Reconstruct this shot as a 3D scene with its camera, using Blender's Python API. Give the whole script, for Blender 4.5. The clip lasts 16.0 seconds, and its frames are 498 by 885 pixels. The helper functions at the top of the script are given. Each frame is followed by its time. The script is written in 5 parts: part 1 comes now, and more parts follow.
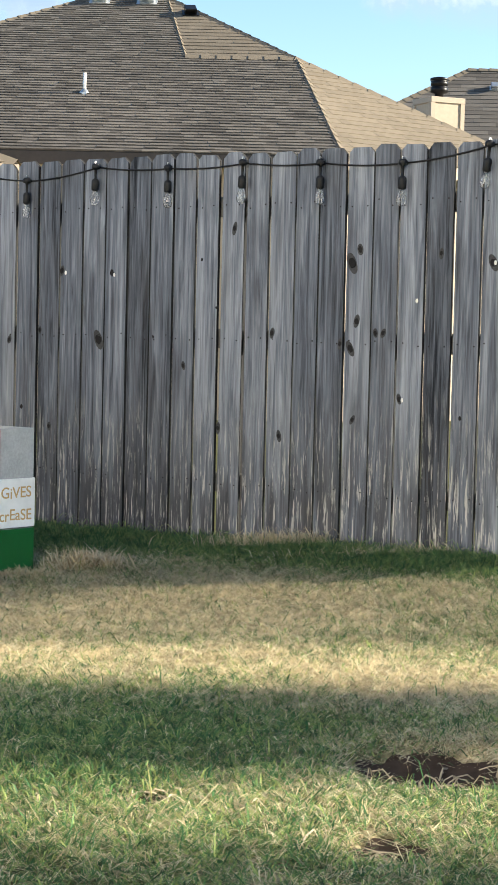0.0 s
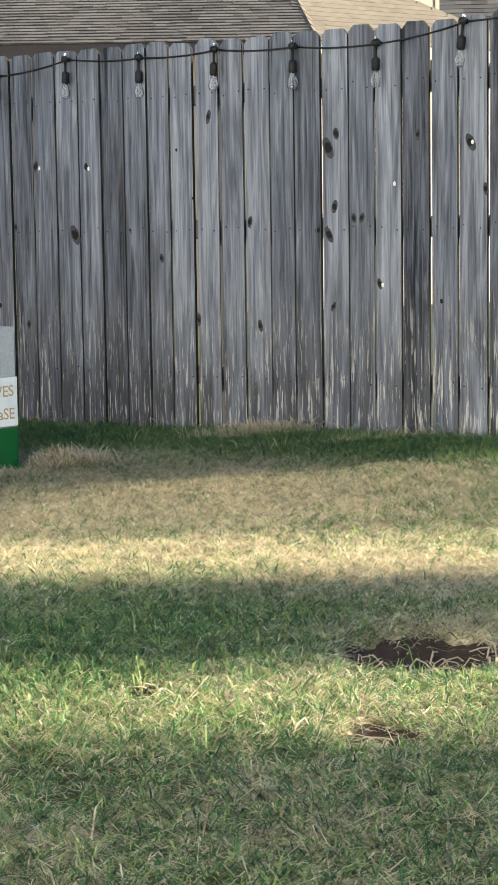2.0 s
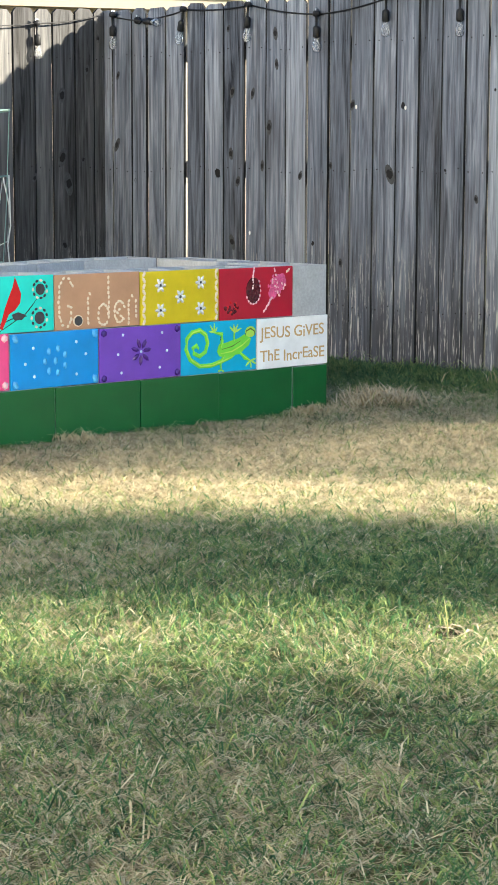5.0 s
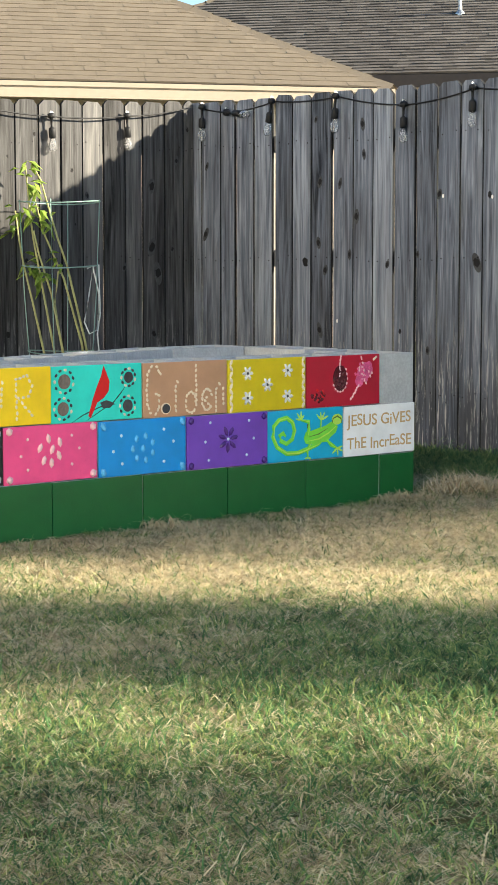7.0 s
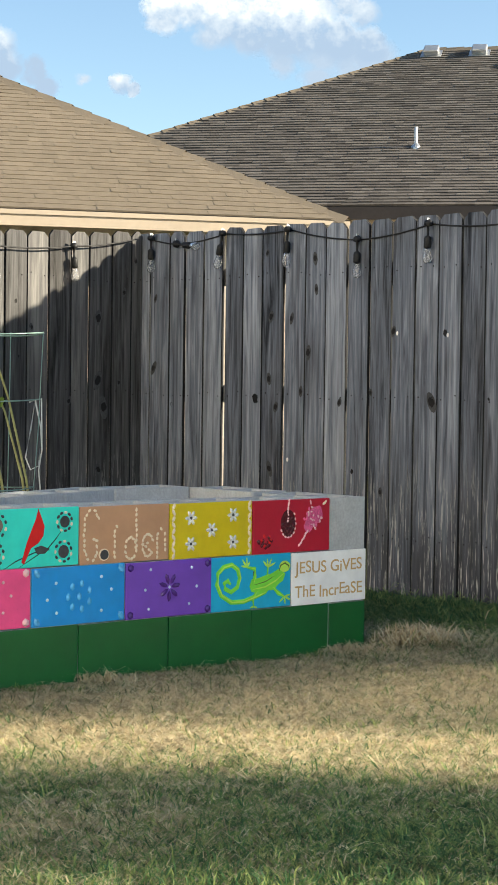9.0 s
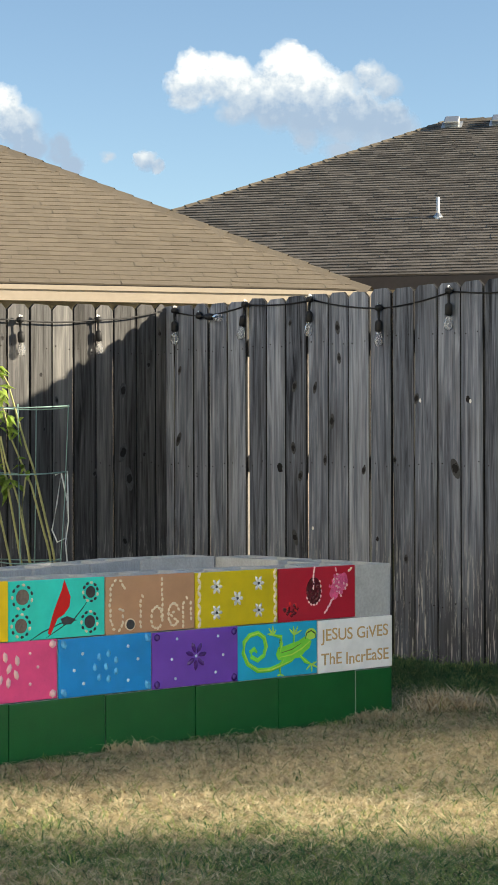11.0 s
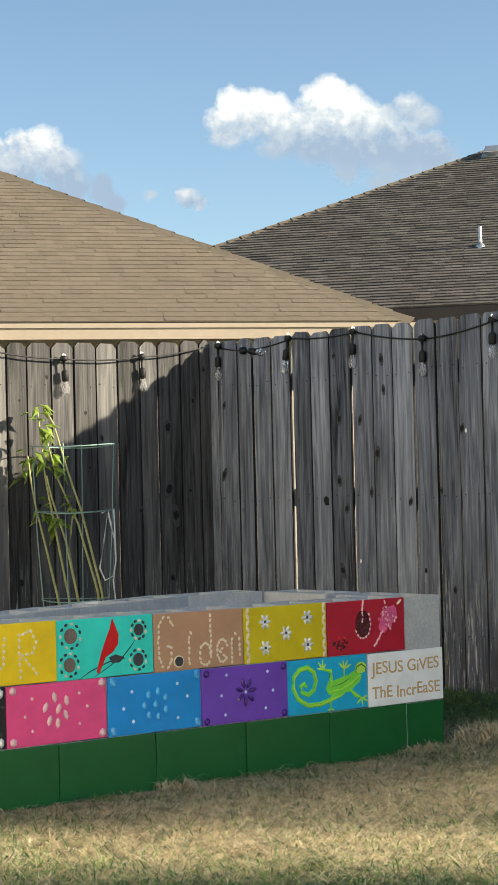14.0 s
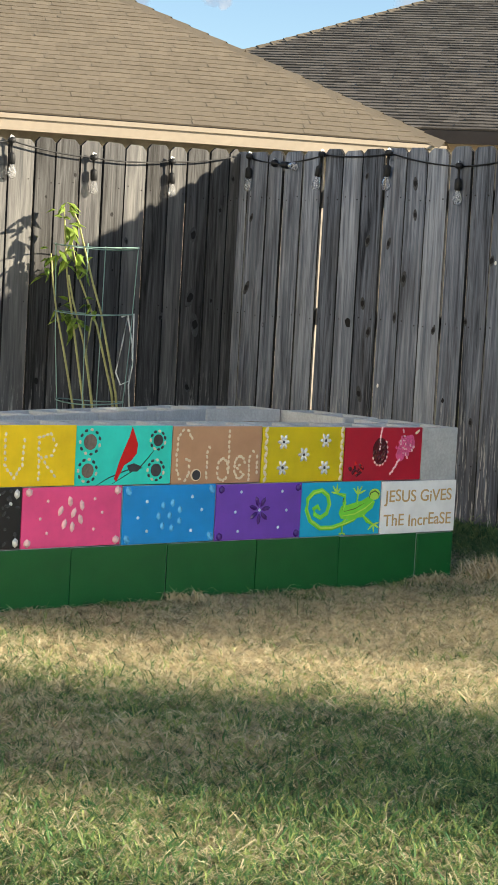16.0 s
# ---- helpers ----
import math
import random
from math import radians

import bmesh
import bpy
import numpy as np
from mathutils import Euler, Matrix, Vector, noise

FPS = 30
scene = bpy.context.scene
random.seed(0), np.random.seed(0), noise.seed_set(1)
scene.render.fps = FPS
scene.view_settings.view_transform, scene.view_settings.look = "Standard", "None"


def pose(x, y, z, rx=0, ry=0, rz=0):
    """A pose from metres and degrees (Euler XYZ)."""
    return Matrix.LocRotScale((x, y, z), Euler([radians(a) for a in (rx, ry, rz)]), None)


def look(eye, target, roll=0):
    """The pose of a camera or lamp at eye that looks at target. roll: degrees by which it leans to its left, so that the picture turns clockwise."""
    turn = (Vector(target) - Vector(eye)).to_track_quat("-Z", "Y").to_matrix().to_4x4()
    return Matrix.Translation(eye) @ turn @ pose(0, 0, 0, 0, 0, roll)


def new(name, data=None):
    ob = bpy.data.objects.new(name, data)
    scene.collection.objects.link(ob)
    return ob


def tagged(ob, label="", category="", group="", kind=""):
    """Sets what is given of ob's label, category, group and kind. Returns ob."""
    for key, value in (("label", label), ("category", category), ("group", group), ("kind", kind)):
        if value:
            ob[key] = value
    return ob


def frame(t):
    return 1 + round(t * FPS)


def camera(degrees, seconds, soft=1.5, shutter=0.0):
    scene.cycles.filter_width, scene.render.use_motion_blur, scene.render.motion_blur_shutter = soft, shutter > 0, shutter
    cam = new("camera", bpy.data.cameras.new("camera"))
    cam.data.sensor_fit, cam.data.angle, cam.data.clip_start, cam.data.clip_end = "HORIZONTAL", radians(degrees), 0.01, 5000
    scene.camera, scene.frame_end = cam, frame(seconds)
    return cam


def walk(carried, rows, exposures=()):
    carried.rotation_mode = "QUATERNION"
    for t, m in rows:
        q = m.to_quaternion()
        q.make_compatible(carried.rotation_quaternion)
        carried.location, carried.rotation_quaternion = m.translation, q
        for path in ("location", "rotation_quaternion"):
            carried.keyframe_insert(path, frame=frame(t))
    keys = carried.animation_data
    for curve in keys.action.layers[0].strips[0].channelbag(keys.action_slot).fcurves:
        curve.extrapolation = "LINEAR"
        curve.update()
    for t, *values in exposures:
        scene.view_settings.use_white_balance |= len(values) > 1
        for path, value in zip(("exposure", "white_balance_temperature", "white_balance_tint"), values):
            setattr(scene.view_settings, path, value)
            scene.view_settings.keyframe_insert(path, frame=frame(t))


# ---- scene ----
cam = camera(14.83, 16.0, soft=1.1)
walk(cam, [
    (0, look((5.495, -5.604, 1.003), (0.5721, 0.6852, 0.5506), 1.31)),
    (0.5, look((5.498, -5.587, 1.003), (0.6997, 0.7982, 0.5550), 0.62)),
    (1, look((5.497, -5.581, 1.000), (0.7448, 0.8339, 0.4772), -0.19)),
    (1.5, look((5.500, -5.581, 1.001), (0.7223, 0.7981, 0.3122), -0.61)),
    (2, look((5.488, -5.564, 1.000), (0.6293, 0.7264, 0.0929), -0.82)),
    (2.5, look((5.466, -5.566, 0.999), (0.4954, 0.6048, -0.1059), -0.77)),
    (3, look((5.468, -5.563, 0.993), (0.3521, 0.4650, -0.2288), -0.49)),
    (3.5, look((5.462, -5.567, 0.994), (0.1840, 0.3107, -0.2683), -0.21)),
    (4, look((5.469, -5.579, 0.997), (0.0145, 0.1399, -0.2460), -0.12)),
    (4.5, look((5.468, -5.580, 0.994), (-0.1525, -0.0128, -0.1989), 0.01)),
    (5, look((5.465, -5.591, 0.995), (-0.2947, -0.1580, -0.1470), 0.18)),
    (5.2, look((5.464, -5.591, 0.993), (-0.3495, -0.2112, -0.1255), 0.12)),
    (7.3, look((5.489, -5.597, 0.999), (-0.5690, -0.4205, 0.2862), 0.00)),
    (7.5, look((5.491, -5.588, 1.000), (-0.5620, -0.3981, 0.3431), -0.06)),
    (8, look((5.463, -5.568, 0.993), (-0.5415, -0.3054, 0.5008), 0.02)),
    (8.5, look((5.270, -5.356, 1.051), (-0.7057, -0.0532, 0.6382), 0.37)),
    (8.7, look((5.251, -5.347, 1.050), (-0.7043, -0.0165, 0.6994), 0.60)),
    (10.8, look((5.285, -5.352, 1.040), (-0.7157, -0.0613, 1.0602), 0.18)),
    (11, look((5.291, -5.356, 1.033), (-0.7360, -0.0955, 1.0790), -0.17)),
    (11.5, look((5.284, -5.342, 1.038), (-0.8030, -0.1508, 1.1151), -0.82)),
    (12, look((5.299, -5.338, 1.041), (-0.8214, -0.1883, 1.1479), -1.55)),
    (12.5, look((5.289, -5.334, 1.038), (-0.8288, -0.1810, 1.1647), -1.80)),
    (13, look((5.292, -5.336, 1.038), (-0.8232, -0.1802, 1.1828), -1.83)),
    (13.5, look((5.285, -5.338, 1.035), (-0.8401, -0.1946, 1.2103), -1.67)),
    (14, look((5.282, -5.337, 1.033), (-0.8702, -0.2269, 1.2252), -1.39)),
    (14.5, look((5.280, -5.341, 1.029), (-0.9159, -0.2837, 1.2052), -0.90)),
    (15, look((5.272, -5.346, 1.030), (-0.9721, -0.3451, 1.0848), 0.25)),
    (15.5, look((5.236, -5.356, 1.031), (-1.0112, -0.3641, 0.8090), 1.61)),
    (16, look((5.178, -5.377, 1.066), (-0.9472, -0.2675, 0.4566), 3.13)),
], exposures=[(0.0, 2.1, 6200, 6), (1.5, 2.2, 6100, 6), (3.5, 2.4, 6100, 6), (5.0, 2.45, 6050, 6), (7.5, 2.0, 6400, 6), (8.7, 1.88, 6450, 6), (11.0, 1.62, 6500, 6), (14.8, 1.58, 6500, 6), (16.0, 1.75, 6450, 6)])

# ---- world and sun ----
SUN_DIR = Vector((1.11, 1.0, 0.536)).normalized()
world = bpy.data.worlds.new("sky")
scene.world = world
world.use_nodes = True
wn = world.node_tree.nodes
sky = wn.new("ShaderNodeTexSky")
sky.sky_type = "NISHITA"
sky.sun_disc = False
sky.altitude = 1000
sky.sun_elevation = math.asin(SUN_DIR.z)
sky.sun_rotation = math.atan2(SUN_DIR.x, SUN_DIR.y)
sky.air_density = 0.95
sky.dust_density = 0.3
sky.ozone_density = 1.3
wn["Background"].inputs["Strength"].default_value = 0.060
world.node_tree.links.new(sky.outputs[0], wn["Background"].inputs["Color"])

sun = new("sun", bpy.data.lights.new("sun", "SUN"))
sun.data.energy = 4.7
sun.data.angle = radians(1.3)
sun.data.color = (1.0, 0.86, 0.66)
sun.matrix_world = look((20, 18, 10), Vector((20, 18, 10)) - SUN_DIR)


# ---- node helpers ----
class Mat:
    def __init__(self, name, rough=0.8, metal=0.0, spec=0.3):
        self.m = bpy.data.materials.new(name)
        self.m.use_nodes = True
        self.n = self.m.node_tree.nodes
        self.l = self.m.node_tree.links
        self.b = self.n["Principled BSDF"]
        self.b.inputs["Roughness"].default_value = rough
        self.b.inputs["Metallic"].default_value = metal
        self.b.inputs["Specular IOR Level"].default_value = spec
        self.tc = self.n.new("ShaderNodeTexCoord")

    def put(self, socket, value):
        if isinstance(value, bpy.types.NodeSocket):
            self.l.new(value, socket)
        else:
            socket.default_value = value

    def coord(self, scale=(1, 1, 1), kind="Object", offset=None):
        mp = self.n.new("ShaderNodeMapping")
        mp.inputs["Scale"].default_value = scale
        self.l.new(self.tc.outputs[kind], mp.inputs["Vector"])
        if offset is not None:
            self.l.new(offset, mp.inputs["Location"])
        return mp.outputs[0]

    def noise(self, scale, detail=4, rough=0.55, vec=None, dist=0.0):
        t = self.n.new("ShaderNodeTexNoise")
        t.inputs["Scale"].default_value = scale
        t.inputs["Detail"].default_value = detail
        t.inputs["Roughness"].default_value = rough
        t.inputs["Distortion"].default_value = dist
        self.l.new(vec if vec is not None else self.tc.outputs["Object"], t.inputs["Vector"])
        return t.outputs["Fac"]

    def ramp(self, fac, stops):
        r = self.n.new("ShaderNodeValToRGB")
        el = r.color_ramp.elements
        while len(el) < len(stops):
            el.new(0.5)
        for e, (p, c) in zip(el, stops):
            e.position = p
            e.color = (*c, 1) if len(c) == 3 else c
        self.l.new(fac, r.inputs[0])
        return r.outputs[0]

    def grey(self, fac, lo, hi, a=0.0, b=1.0):
        r = self.n.new("ShaderNodeMapRange")
        for k, v in (("From Min", lo), ("From Max", hi), ("To Min", a), ("To Max", b)):
            r.inputs[k].default_value = v
        self.l.new(fac, r.inputs["Value"])
        return r.outputs[0]

    def mix(self, fac, a, b, mode="MIX"):
        x = self.n.new("ShaderNodeMix")
        x.data_type = "RGBA"
        x.blend_type = mode
        self.put(x.inputs[0], fac)
        self.put(x.inputs[6], a if isinstance(a, bpy.types.NodeSocket) else (*a, 1))
        self.put(x.inputs[7], b if isinstance(b, bpy.types.NodeSocket) else (*b, 1))
        return x.outputs[2]

    def math(self, op, a, b=0.0):
        x = self.n.new("ShaderNodeMath")
        x.operation = op
        self.put(x.inputs[0], a)
        self.put(x.inputs[1], b)
        return x.outputs[0]

    def rand(self):
        return self.n.new("ShaderNodeObjectInfo").outputs["Random"]

    def island(self):
        return self.n.new("ShaderNodeNewGeometry").outputs["Random Per Island"]

    def color(self, c):
        self.put(self.b.inputs["Base Color"], c if isinstance(c, bpy.types.NodeSocket) else (*c, 1))
        return self

    def bump(self, h, strength=0.3, dist=0.01):
        x = self.n.new("ShaderNodeBump")
        x.inputs["Strength"].default_value = strength
        x.inputs["Distance"].default_value = dist
        self.l.new(h, x.inputs["Height"])
        self.l.new(x.outputs[0], self.b.inputs["Normal"])
        return self


def plain(name, c, rough=0.6, metal=0.0, grain=0.12, scale=60, spec=0.3, bump=0.15):
    """A colour with fine grain and broad unevenness."""
    m = Mat(name, rough, metal, spec)
    g = m.noise(scale, 5)
    w = m.noise(scale * 0.12, 3)
    f = m.math("ADD", m.math("MULTIPLY", g, 0.5), m.math("MULTIPLY", w, 0.5))
    lo = tuple(v * (1 - grain) for v in c)
    hi = tuple(min(1, v * (1 + grain)) for v in c)
    m.color(m.ramp(f, [(0.3, lo), (0.7, hi)])).bump(g, bump, 0.002)
    return m.m


# ---- materials ----
def wood_fence(name, dark, mid, light):
    m = Mat(name, 0.85, 0, 0.2)
    r = m.rand()
    off = m.n.new("ShaderNodeCombineXYZ")
    m.l.new(m.math("MULTIPLY", r, 37.0), off.inputs[0])
    m.l.new(m.math("MULTIPLY", r, 91.0), off.inputs[2])
    fine = m.noise(1.0, 6, 0.65, m.coord((62, 62, 1.9), offset=off.outputs[0]), 1.1)
    broad = m.noise(1.0, 4, 0.6, m.coord((22, 22, 1.3), offset=off.outputs[0]), 1.2)
    tone = m.math("ADD", m.math("MULTIPLY", fine, 0.5), m.math("MULTIPLY", broad, 0.55))
    tone = m.math("ADD", m.math("MULTIPLY", m.math("SUBTRACT", tone, 0.53), 1.25), m.math("ADD", m.math("MULTIPLY", r, 0.24), 0.5))
    col = m.ramp(tone, [(0.38, dark), (0.62, mid), (0.86, light)])
    # pale splintered streaks near the weathered foot of each board
    geo = m.n.new("ShaderNodeSeparateXYZ")
    m.l.new(m.tc.outputs["Object"], geo.inputs[0])
    foot = m.grey(geo.outputs[2], 0.70, 0.18, 0.0, 1.0)
    col = m.mix(m.math("MULTIPLY", foot, m.grey(m.noise(1.0, 3, 0.5, m.coord((14, 14, 2.2), offset=off.outputs[0])), 0.35, 0.6, 0.15, 0.75)), col, (0.07, 0.068, 0.072))
    streak = m.noise(1.0, 5, 0.7, m.coord((75, 75, 5.0), offset=off.outputs[0]), 0.3)
    streak = m.grey(streak, 0.545, 0.61)
    col = m.mix(m.math("MULTIPLY", m.math("MULTIPLY", streak, foot), 0.85), col, (0.62, 0.60, 0.56))
    stain = m.noise(1.0, 3, 0.5, m.coord((9, 9, 1.6), offset=off.outputs[0]))
    col = m.mix(m.math("MULTIPLY", m.grey(stain, 0.52, 0.72), 0.5), col, (0.055, 0.052, 0.055), "MIX")
    m.color(col).bump(fine, 0.5, 0.004)
    return m.m


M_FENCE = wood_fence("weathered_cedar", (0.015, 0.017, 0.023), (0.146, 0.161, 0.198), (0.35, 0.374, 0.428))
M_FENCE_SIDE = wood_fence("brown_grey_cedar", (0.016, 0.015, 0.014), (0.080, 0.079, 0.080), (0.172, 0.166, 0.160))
# near-black for the boards' sides: the shade in the joints as colour
M_GAP_SHADE = plain("painted_gap_shade", (0.012, 0.012, 0.013), 0.9, 0, 0.3, 60)
M_RAIL = plain("rail_wood", (0.16, 0.15, 0.14), 0.85, 0, 0.3, 40)
M_KNOT = plain("knot_wood", (0.007, 0.006, 0.006), 0.75, 0, 0.4, 90)


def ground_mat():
    """Thatch between the blades: pale where the lawn is dry, dark olive where it is green."""
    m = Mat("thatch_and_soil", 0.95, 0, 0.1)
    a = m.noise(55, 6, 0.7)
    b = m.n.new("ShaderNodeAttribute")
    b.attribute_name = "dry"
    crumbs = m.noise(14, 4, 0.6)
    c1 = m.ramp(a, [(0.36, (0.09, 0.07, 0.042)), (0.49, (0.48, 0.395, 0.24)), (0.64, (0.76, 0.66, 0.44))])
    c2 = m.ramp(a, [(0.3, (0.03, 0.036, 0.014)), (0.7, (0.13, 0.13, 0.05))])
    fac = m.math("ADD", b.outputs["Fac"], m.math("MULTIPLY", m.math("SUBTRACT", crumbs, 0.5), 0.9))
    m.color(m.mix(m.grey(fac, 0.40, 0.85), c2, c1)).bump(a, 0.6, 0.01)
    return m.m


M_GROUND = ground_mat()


def blade_mat(name, stops, trans, dark=0.5):
    m = Mat(name, 0.6, 0, 0.25)
    c = m.ramp(m.island(), stops)
    slow = m.grey(m.noise(1.7, 3), 0.35, 0.65, 0.82, 1.0)
    tufts = m.grey(m.noise(26, 3, 0.6), 0.36, 0.60, dark, 1.3)
    v = m.math("MULTIPLY", slow, tufts)
    c = m.mix(1.0, c, m.ramp(v, [(0.0, (0, 0, 0)), (1.0, (1.0, 1.0, 1.0))]), "MULTIPLY")
    m.color(c)
    t = m.n.new("ShaderNodeBsdfTranslucent")
    m.l.new(c, t.inputs[0])
    mx = m.n.new("ShaderNodeMixShader")
    mx.inputs[0].default_value = trans
    m.l.new(m.b.outputs[0], mx.inputs[1])
    m.l.new(t.outputs[0], mx.inputs[2])
    m.l.new(mx.outputs[0], m.n["Material Output"].inputs[0])
    return m.m


M_GREEN = blade_mat("green_blade", [(0.0, (0.05, 0.145, 0.06)), (0.5, (0.16, 0.30, 0.11)), (1.0, (0.50, 0.56, 0.20))], 0.45)
M_STRAW = blade_mat("straw_blade", [(0.0, (0.50, 0.40, 0.25)), (0.5, (0.83, 0.72, 0.47)), (1.0, (0.95, 0.87, 0.65))], 0.5)
M_PALE = blade_mat("pale_straw", [(0.0, (0.60, 0.48, 0.30)), (0.5, (0.82, 0.70, 0.48)), (1.0, (0.95, 0.86, 0.66))], 0.5, 0.9)
M_SOIL = plain("dark_soil", (0.05, 0.036, 0.028), 0.95, 0, 0.5, 30, 0.1, 0.6)
M_ROOT = plain("dry_root", (0.48, 0.40, 0.29), 0.85, 0, 0.35, 50)

M_SAND = plain("pale_sandy_soil", (0.32, 0.275, 0.21), 0.95, 0, 0.3, 60, 0.1, 0.6)
M_BLOCK = plain("grey_concrete", (0.45, 0.46, 0.465), 0.9, 0, 0.22, 90, 0.2, 0.5)


def paint(name, c, rough=0.45):
    m = Mat(name, rough, 0, 0.4)
    pits = m.noise(160, 4, 0.6)
    wash = m.noise(9, 4, 0.6)
    lo, hi = tuple(v * 0.88 for v in c), tuple(min(1, v * 1.05) for v in c)
    col = m.ramp(wash, [(0.3, lo), (0.65, hi)])
    col = m.mix(m.math("MULTIPLY", m.grey(pits, 0.66, 0.74), 0.25), col, tuple(v * 0.4 for v in c))
    m.color(col).bump(pits, 0.35, 0.002)
    return m.m


P_GREEN = paint("green_paint", (0.006, 0.105, 0.022), 0.4)
P_WHITE = paint("white_paint", (0.90, 0.90, 0.89))
P_TEALBLUE = paint("turquoise_blue_paint", (0.01, 0.42, 0.70))
P_PURPLE = paint("purple_paint", (0.17, 0.06, 0.48))
P_BLUE = paint("blue_paint", (0.008, 0.28, 0.72))
P_PINK = paint("pink_paint", (0.88, 0.08, 0.27))
P_BLACK = paint("black_paint", (0.012, 0.011, 0.012))
P_RED = paint("red_paint", (0.46, 0.007, 0.03))
P_OLIVE = paint("mustard_paint", (0.66, 0.52, 0.004))
P_TAN = paint("tan_paint", (0.50, 0.28, 0.16))
P_AQUA = paint("aqua_paint", (0.035, 0.72, 0.60))
P_YELLOW = paint("yellow_paint", (0.92, 0.64, 0.003))
D_LIME = plain("lime_paint", (0.22, 0.72, 0.06), 0.5)
D_LIME2 = plain("yellow_lime_paint", (0.50, 0.80, 0.10), 0.5)
D_OLIVE = plain("dark_olive_paint", (0.10, 0.16, 0.03), 0.5)
D_GOLD = plain("gold_lettering", (0.58, 0.39, 0.18), 0.5)
D_CREAM = plain("cream_pebble", (0.78, 0.66, 0.50), 0.45)
D_STONE = plain("grey_brown_stone", (0.17, 0.13, 0.11), 0.6, 0, 0.5, 120)
D_DARK = plain("dark_stone", (0.05, 0.05, 0.055), 0.5, 0, 0.4)
D_RED = plain("bright_red_paint", (0.62, 0.008, 0.008), 0.5)
D_MAROON = plain("maroon_gem", (0.09, 0.006, 0.012), 0.25, 0, 0.6, 160, 0.6)
D_PINK = plain("hot_pink_gem", (0.75, 0.10, 0.26), 0.3, 0, 0.5, 160, 0.6)
D_LPINK = plain("light_pink_gem", (0.85, 0.52, 0.55), 0.2, 0, 0.15, 60, 0.6)
D_BLUE = plain("clear_blue_gem", (0.10, 0.42, 0.78), 0.15, 0, 0.3, 60, 0.7)
D_PALE = plain("pale_blue_gem", (0.62, 0.75, 0.90), 0.15, 0, 0.15, 60, 0.7)
D_VIOLET = plain("dark_violet_gem", (0.06, 0.012, 0.18), 0.15, 0, 0.3, 60, 0.7)
D_SILVER = plain("silver_gem", (0.80, 0.80, 0.78), 0.2, 0.3, 0.3, 200, 0.7)
D_BRANCH = plain("dark_branch_paint", (0.02, 0.05, 0.05), 0.6)

M_CABLE = plain("black_rubber", (0.012, 0.012, 0.013), 0.55)


def bulb_glass():
    m = Mat("bulb_glass", 0.06, 0, 0.5)
    m.color((0.95, 0.95, 0.95))
    m.b.inputs["Transmission Weight"].default_value = 0.85
    m.b.inputs["IOR"].default_value = 1.2
    m.b.inputs["Alpha"].default_value = 0.75
    return m.m


M_BULB = bulb_glass()


def shingle_mat(name, dark, mid, light, vary=0.2):
    m = Mat(name, 0.92, 0, 0.15)
    grit = m.noise(120, 4, 0.7)
    broad = m.noise(0.9, 4, 0.6)
    i = m.island()
    f = m.math("ADD", m.math("ADD", m.math("MULTIPLY", i, vary), 0.17 - vary / 2), m.math("ADD", m.math("MULTIPLY", grit, 0.3), m.math("MULTIPLY", broad, 0.25)))
    m.color(m.ramp(f, [(0.25, dark), (0.55, mid), (0.9, light)])).bump(grit, 0.4, 0.004)
    return m.m


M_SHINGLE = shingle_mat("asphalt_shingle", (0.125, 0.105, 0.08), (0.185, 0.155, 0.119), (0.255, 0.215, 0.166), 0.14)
# grey copy, also painting the shade of the rear house's front slope
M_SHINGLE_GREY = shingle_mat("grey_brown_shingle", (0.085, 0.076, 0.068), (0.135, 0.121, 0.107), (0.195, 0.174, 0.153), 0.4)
M_ROOFBASE = plain("roof_felt", (0.05, 0.045, 0.04), 0.95)
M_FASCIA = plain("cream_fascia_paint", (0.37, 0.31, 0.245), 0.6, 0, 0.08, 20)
M_EAVE_SHADE = plain("dark_brown_eave_shade", (0.06, 0.05, 0.045), 0.6, 0, 0.15, 20)
M_SIDING = plain("beige_siding", (0.40, 0.34, 0.265), 0.75, 0, 0.1, 20)
M_BRICK = plain("tan_brick", (0.42, 0.36, 0.30), 0.9, 0, 0.35, 14)
M_METAL = plain("galvanised_metal", (0.55, 0.56, 0.56), 0.4, 0.8, 0.15, 40, 0.5)
M_PIPE = plain("white_plastic_pipe", (0.72, 0.72, 0.70), 0.45)
M_BLACKMETAL = plain("black_metal", (0.015, 0.015, 0.016), 0.4, 0.6)
M_WIRE = plain("green_coated_wire", (0.25, 0.38, 0.34), 0.45, 0.3)
M_TWINE = plain("white_twine", (0.62, 0.64, 0.62), 0.8)
M_STEM = plain("green_brown_stem", (0.36, 0.35, 0.15), 0.7, 0, 0.35, 60)
M_LEAF = blade_mat("plant_leaf", [(0.0, (0.12, 0.24, 0.03)), (1.0, (0.34, 0.46, 0.08))], 0.45)


# ---- mesh helpers ----
def mesh_from(name, bm, material):
    me = bpy.data.meshes.new(name)
    bm.normal_update()
    bm.to_mesh(me)
    bm.free()
    me.materials.append(material)
    return me


def thing(name, label, category, group="", kind="", at=None):
    ob = new(name)
    ob.empty_display_size = 0.05
    if at is not None:
        ob.matrix_world = at
    return tagged(ob, label, category, group, kind)


def part(name, bm, material, parent, label="", smooth=False):
    ob = new(name, mesh_from(name, bm, material))
    if smooth:
        for p in ob.data.polygons:
            p.use_smooth = True
    ob.parent = parent
    if label:
        tagged(ob, label)
    return ob


